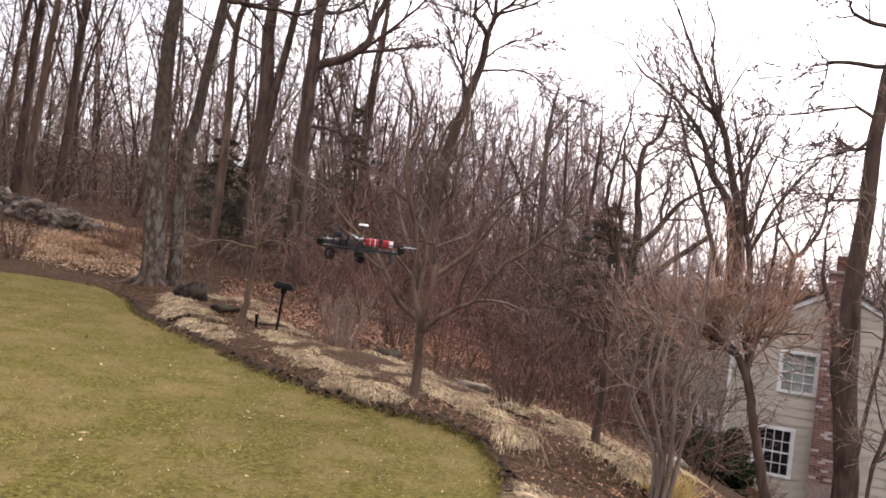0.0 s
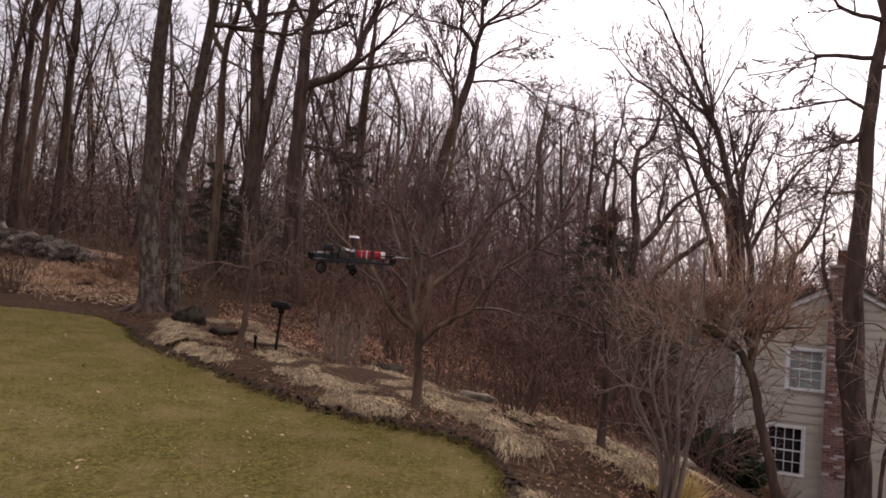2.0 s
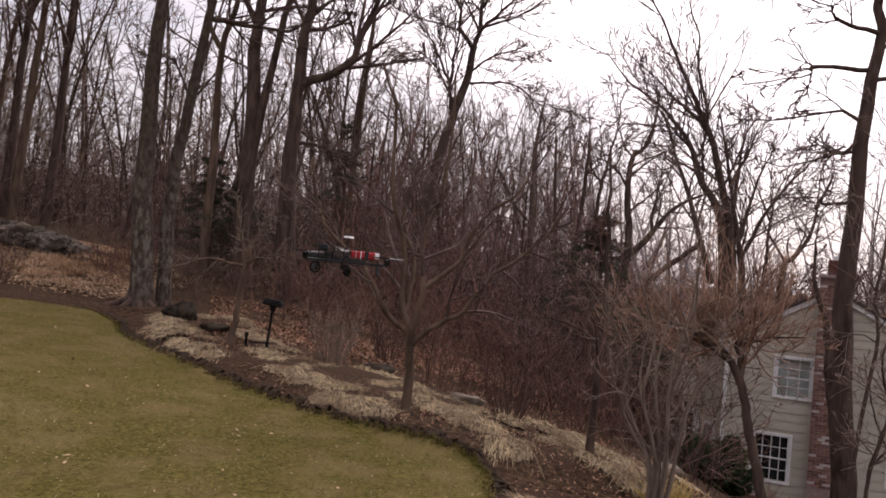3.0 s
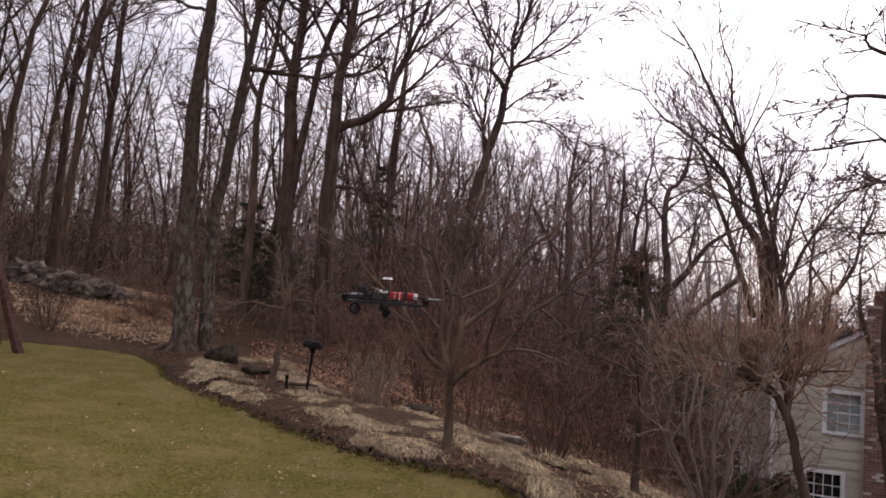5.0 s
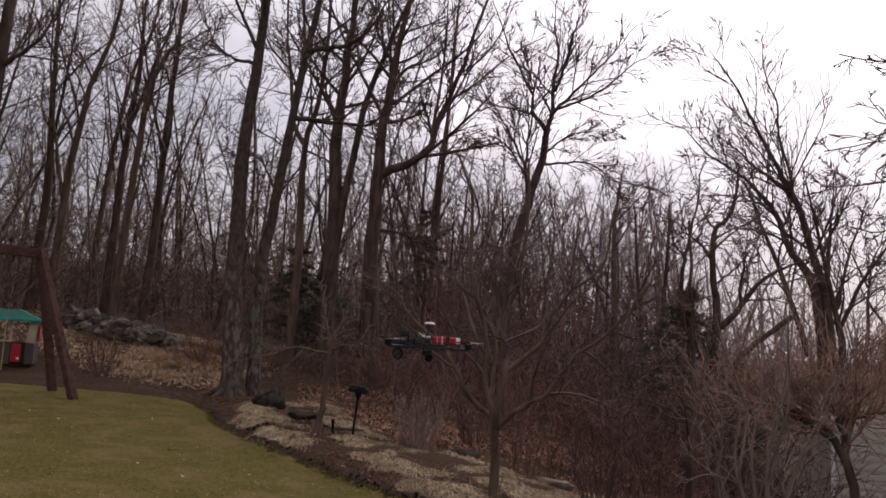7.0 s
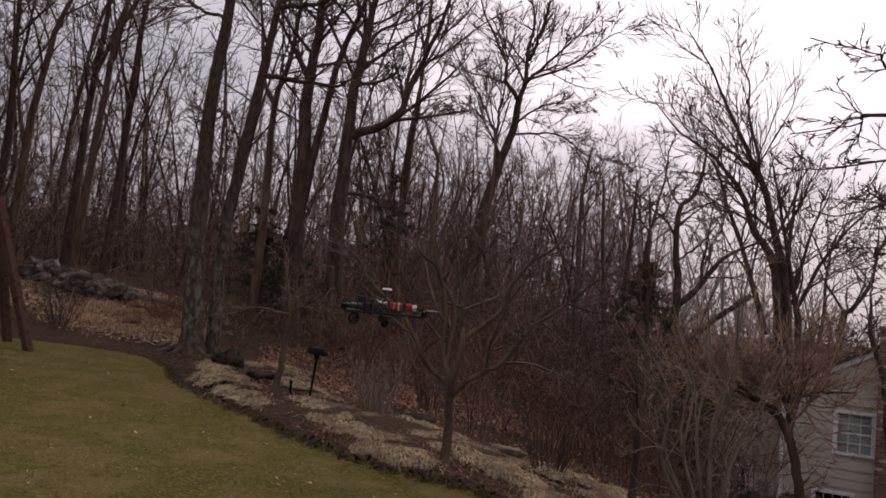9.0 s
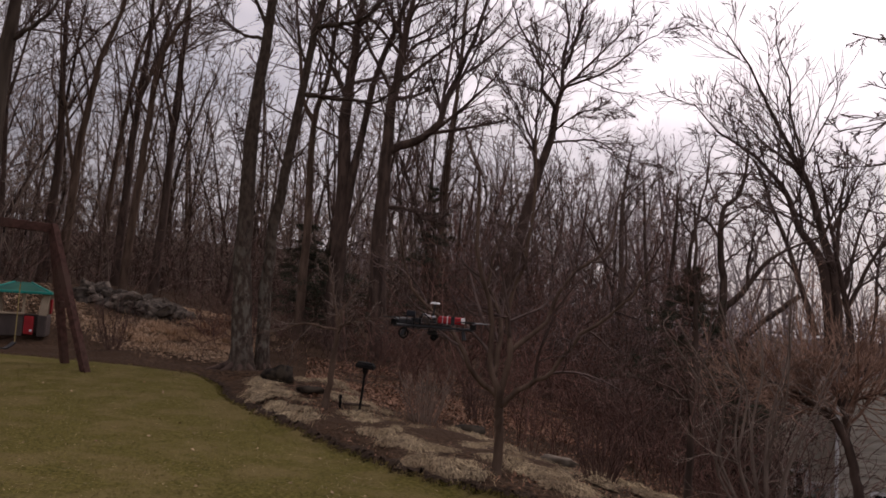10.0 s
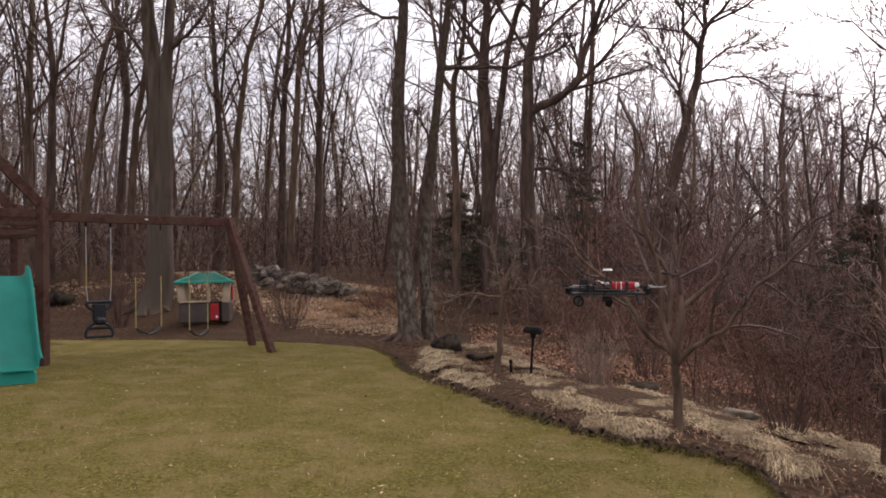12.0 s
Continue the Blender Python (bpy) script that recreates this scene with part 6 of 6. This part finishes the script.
    part("mast_foot", box(0.045, 0.04, 0.014, (-0.01, 0, 0.04), 0.003), M_BLACK, mast)
    for x, y in ((-0.19, -0.04), (-0.14, -0.045), (-0.1, -0.045), (-0.03, -0.046), (0.02, -0.046), (0.05, 0.04), (-0.1, 0.045), (0.2, 0.03)):
        part("standoff", rod((x, y, -0.01), (x, y, 0.066 if x < -0.08 else 0.03), 0.004, 6), M_BLACKMETAL, ob)
    part("wire", tube_path([(-0.09, -0.04, 0.06), (-0.085, -0.055, 0.085), (-0.07, -0.05, 0.09), (-0.05, -0.045, 0.075), (-0.02, -0.05, 0.05)], 0.004, 6), M_BLACKMETAL, ob)
    part("wire", tube_path([(-0.02, -0.05, 0.02), (-0.035, -0.06, -0.01), (-0.03, -0.055, -0.03), (0.02, -0.05, -0.02)], 0.004, 6), M_BLACKMETAL, ob)
    part("wire", tube_path([(0.0, -0.045, 0.06), (0.015, -0.06, 0.03), (0.04, -0.05, 0.0), (0.07, -0.045, -0.02)], 0.003, 6), M_BLACK, ob)


drone()


# ---- the house ----
HOUSE = pose(*along(-26.6, 30), -6.05, 0, 0, -26.8)


def window(parent, u, z, w, h, cols, rows, y=0.0, curtain=None):
    win = part("window", box(w + 0.2, 0.05, 0.09, (u, y - 0.07, z - h / 2 - 0.05), 0.008), M_WHITE, parent, "white double-hung window")
    for s in (-1, 1):
        part("casing", box(0.10, 0.05, h + 0.02, (u + s * (w / 2 + 0.05), y - 0.06, z), 0.006), M_WHITE, win)
    part("head_casing", box(w + 0.2, 0.05, 0.11, (u, y - 0.06, z + h / 2 + 0.06), 0.006), M_WHITE, win)
    # without a curtain, a dark sheet stands in for the unlit interior
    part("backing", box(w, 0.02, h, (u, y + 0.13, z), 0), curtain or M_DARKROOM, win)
    part("pane", box(w, 0.008, h, (u, y + 0.02, z), 0), M_GLASS, win).visible_shadow = False
    part("meeting_rail", box(w, 0.04, 0.05, (u, y - 0.01, z), 0.004), M_WHITE, win)
    for i in range(1, cols):
        part("muntin", box(0.026, 0.022, h, (u - w / 2 + w * i / cols, y - 0.005, z), 0.003), M_WHITE, win)
    for j in range(1, rows):
        if j * 2 != rows:
            part("muntin", box(w, 0.022, 0.026, (u, y - 0.007, z - h / 2 + h * j / rows), 0.003), M_WHITE, win)
    for s in (-1, 1):
        part("stile", box(0.04, 0.04, h, (u + s * (w / 2 - 0.02), y - 0.01, z), 0.004), M_WHITE, win)


def pierced(b_w, b_h, holes, u0, z0, thick, y):
    """A wall sheet built of rectangles round its openings."""
    us = sorted({u0, u0 + b_w, *[h[0] for h in holes], *[h[1] for h in holes]})
    b = None
    for a, c in zip(us[:-1], us[1:]):
        zs = [z0]
        for h in sorted(holes, key=lambda k: k[2]):
            if h[0] < (a + c) / 2 < h[1]:
                zs += [h[2], h[3]]
        zs.append(z0 + b_h)
        for k in range(0, len(zs), 2):
            if zs[k + 1] > zs[k]:
                b = box(c - a, thick, zs[k + 1] - zs[k], ((a + c) / 2, y, (zs[k] + zs[k + 1]) / 2), 0, None, b)
    return b


def house():
    ob = thing("house", "two-storey grey-beige sided house with a brick chimney, down the slope", "house", HOUSE)
    holes = [(-1.58, -0.52, 4.15, 5.4), (-2.15, -1.05, 1.25, 2.75), (1.95, 2.85, 1.7, 2.95)]
    part("gable_wall", pierced(6.5, 7.25, holes, -3.25, -1.2, 0.16, 0.13), M_SIDING, ob)
    b = bmesh.new()
    tri = [b.verts.new(p) for p in ((-3.25, 0.05, 6.05), (3.25, 0.05, 6.05), (0, 0.05, 7.75), (-3.25, 0.21, 6.05), (3.25, 0.21, 6.05), (0, 0.21, 7.75))]
    for f in ((0, 1, 2), (5, 4, 3), (0, 3, 4, 1), (1, 4, 5, 2), (2, 5, 3, 0)):
        b.faces.new([tri[i] for i in f])
    part("gable", b, M_SIDING, ob)
    # lapped siding, course by course, cut at the openings
    z, step = -0.6, 0.30
    meshes = {}
    while z < 7.6:
        half = 3.25 if z + step < 6.05 else max(0.0, 3.25 * (7.75 - z - step) / 1.7)
        spans = [(-half, half)]
        for u0, u1, z0, z1 in holes + [(-0.42, 0.52, -2, 9)]:
            if z + step > z0 and z < z1:
                spans = [s for a, c in spans for s in ((a, min(c, u0)), (max(a, u1), c)) if s[1] - s[0] > 0.02]
        for a, c in spans:
            key = round(c - a, 2)
            if key not in meshes:
                bb = box(key - 0.004, 0.03, step + 0.02, (0, 0, 0), 0)
                me = bpy.data.meshes.new("siding_board")
                bb.to_mesh(me)
                bb.free()
                me.materials.append(M_SIDING)
                meshes[key] = me
            part("siding_board", meshes[key], None, ob, m=pose((a + c) / 2, 0.022, z + step / 2, -5.5))
        z += step
    window(ob, -1.05, 4.775, 1.06, 1.25, 3, 4, 0.05, M_CURTAIN)
    window(ob, -1.60, 2.0, 1.10, 1.5, 4, 4, 0.05)
    window(ob, 2.4, 2.325, 0.9, 1.25, 3, 4, 0.05)
    vent = part("gable_vent", box(0.44, 0.05, 0.52, (1.7, 0.0, 6.35), 0.008), M_SIDING, ob)
    for k in range(5):
        part("slat", box(0.34, 0.03, 0.06, (1.7, -0.03, 6.17 + k * 0.095), 0.004, Matrix.Rotation(radians(30), 3, "X")), M_SIDING, vent)
    for s in (-1, 1):
        part("corner_board", box(0.12, 0.16, 7.2, (s * 3.22, 0.06, 2.4), 0.006), M_WHITE, ob)
        part("rake_board", beam((s * 3.6, -0.06, 5.84), (0, -0.06, 7.78), 0.04, 0.2), M_WHITE, ob)
        bb = beam((s * 3.75, 4.0, 5.88), (0, 4.0, 7.90), 8.3, 0.10)
        part("roof", bb, M_ROOF, ob, "brown shingle roof")
    part("back_wall", box(6.5, 0.16, 7.2, (0, 8.0, 2.4), 0), M_SIDING, ob)
    for s in (-1, 1):
        part("side_wall", box(0.16, 7.8, 7.2, (s * 3.16, 4.1, 2.4), 0), M_SIDING, ob)
    # recessed wing
    wing = [(-5.17, -4.83, 1.65, 2.8), (-4.78, -4.42, 1.7, 2.85), (-4.2, -3.72, 1.35, 2.5)]
    part("wing_wall", pierced(2.2, 7.2, wing, -5.45, -1.2, 0.16, 1.9), M_SIDING, ob)
    part("wing_wall", box(0.16, 5.9, 7.2, (-5.37, 4.94, 2.4), 0), M_SIDING, ob)
    window(ob, -5.0, 2.225, 0.34, 1.15, 1, 2, 1.82, M_CURTAIN)
    window(ob, -4.6, 2.275, 0.36, 1.15, 1, 2, 1.812)
    window(ob, -3.96, 1.925, 0.48, 1.15, 2, 2, 1.82, M_CURTAIN)
    lamp = part("wall_lantern", box(0.16, 0.14, 0.2, (-4.56, 1.72, 3.02), 0.03), M_WHITE, ob, "white porch lantern")
    part("lantern_cap", rod((-4.56, 1.72, 3.12), (-4.56, 1.72, 3.2), 0.11, 10, 0.03), M_WHITE, lamp)
    part("gutter", box(2.4, 0.12, 0.12, (-4.45, 1.5, 5.92), 0.02), M_WHITE, ob)
    part("wing_roof", beam((-4.45, 1.35, 5.9), (-4.45, 4.8, 6.4), 2.5, 0.1), M_ROOF, ob)
    part("wing_roof", beam((-4.45, 8.2, 5.9), (-4.45, 4.8, 6.4), 2.5, 0.1), M_ROOF, ob)
    # chimney
    ch = part("chimney", box(0.95, 0.5, 9.5, (0.05, -0.22, 3.5), 0), M_MORTAR, ob, "tall brick chimney with pale bricks among the red")
    part("chimney_cap", box(1.06, 0.66, 0.1, (0.05, -0.22, 8.3), 0.01), M_MORTAR, ch)
    part("chimney_shaft", box(0.55, 0.42, 0.5, (0.05, -0.2, 8.6), 0.01), M_BRICK, ch)
    part("flue", box(0.32, 0.3, 0.16, (0.05, -0.2, 8.92), 0.02), M_WHITE, ch, "pale flue tile")
    bm = box(0.215, 0.03, 0.075, (0, 0, 0), 0.004)
    brick = bpy.data.meshes.new("brick")
    bm.to_mesh(brick)
    bm.free()
    brick.materials.append(M_BRICK)
    pale = brick.copy()
    pale.materials[0] = M_PALEBRICK
    bm = box(0.1, 0.03, 0.075, (0, 0, 0), 0.004)
    half_brick = bpy.data.meshes.new("brick")
    bm.to_mesh(half_brick)
    bm.free()
    half_brick.materials.append(M_BRICK)
    rng = np.random.default_rng(9)
    for k in range(76):
        zz = 1.4 + k * 0.09
        us = (-0.354, -0.118, 0.118, 0.354) if k % 2 else (-0.413, -0.236, 0.0, 0.236, 0.413)
        for j, u in enumerate(us):
            me = half_brick if (k % 2 == 0 and j in (0, 4)) else (pale if rng.random() < 0.16 else brick)
            part("brick", me, None, ch, m=pose(0.05 + u, -0.475 + rng.normal(0, 0.003), zz))


house()
stone_wall()
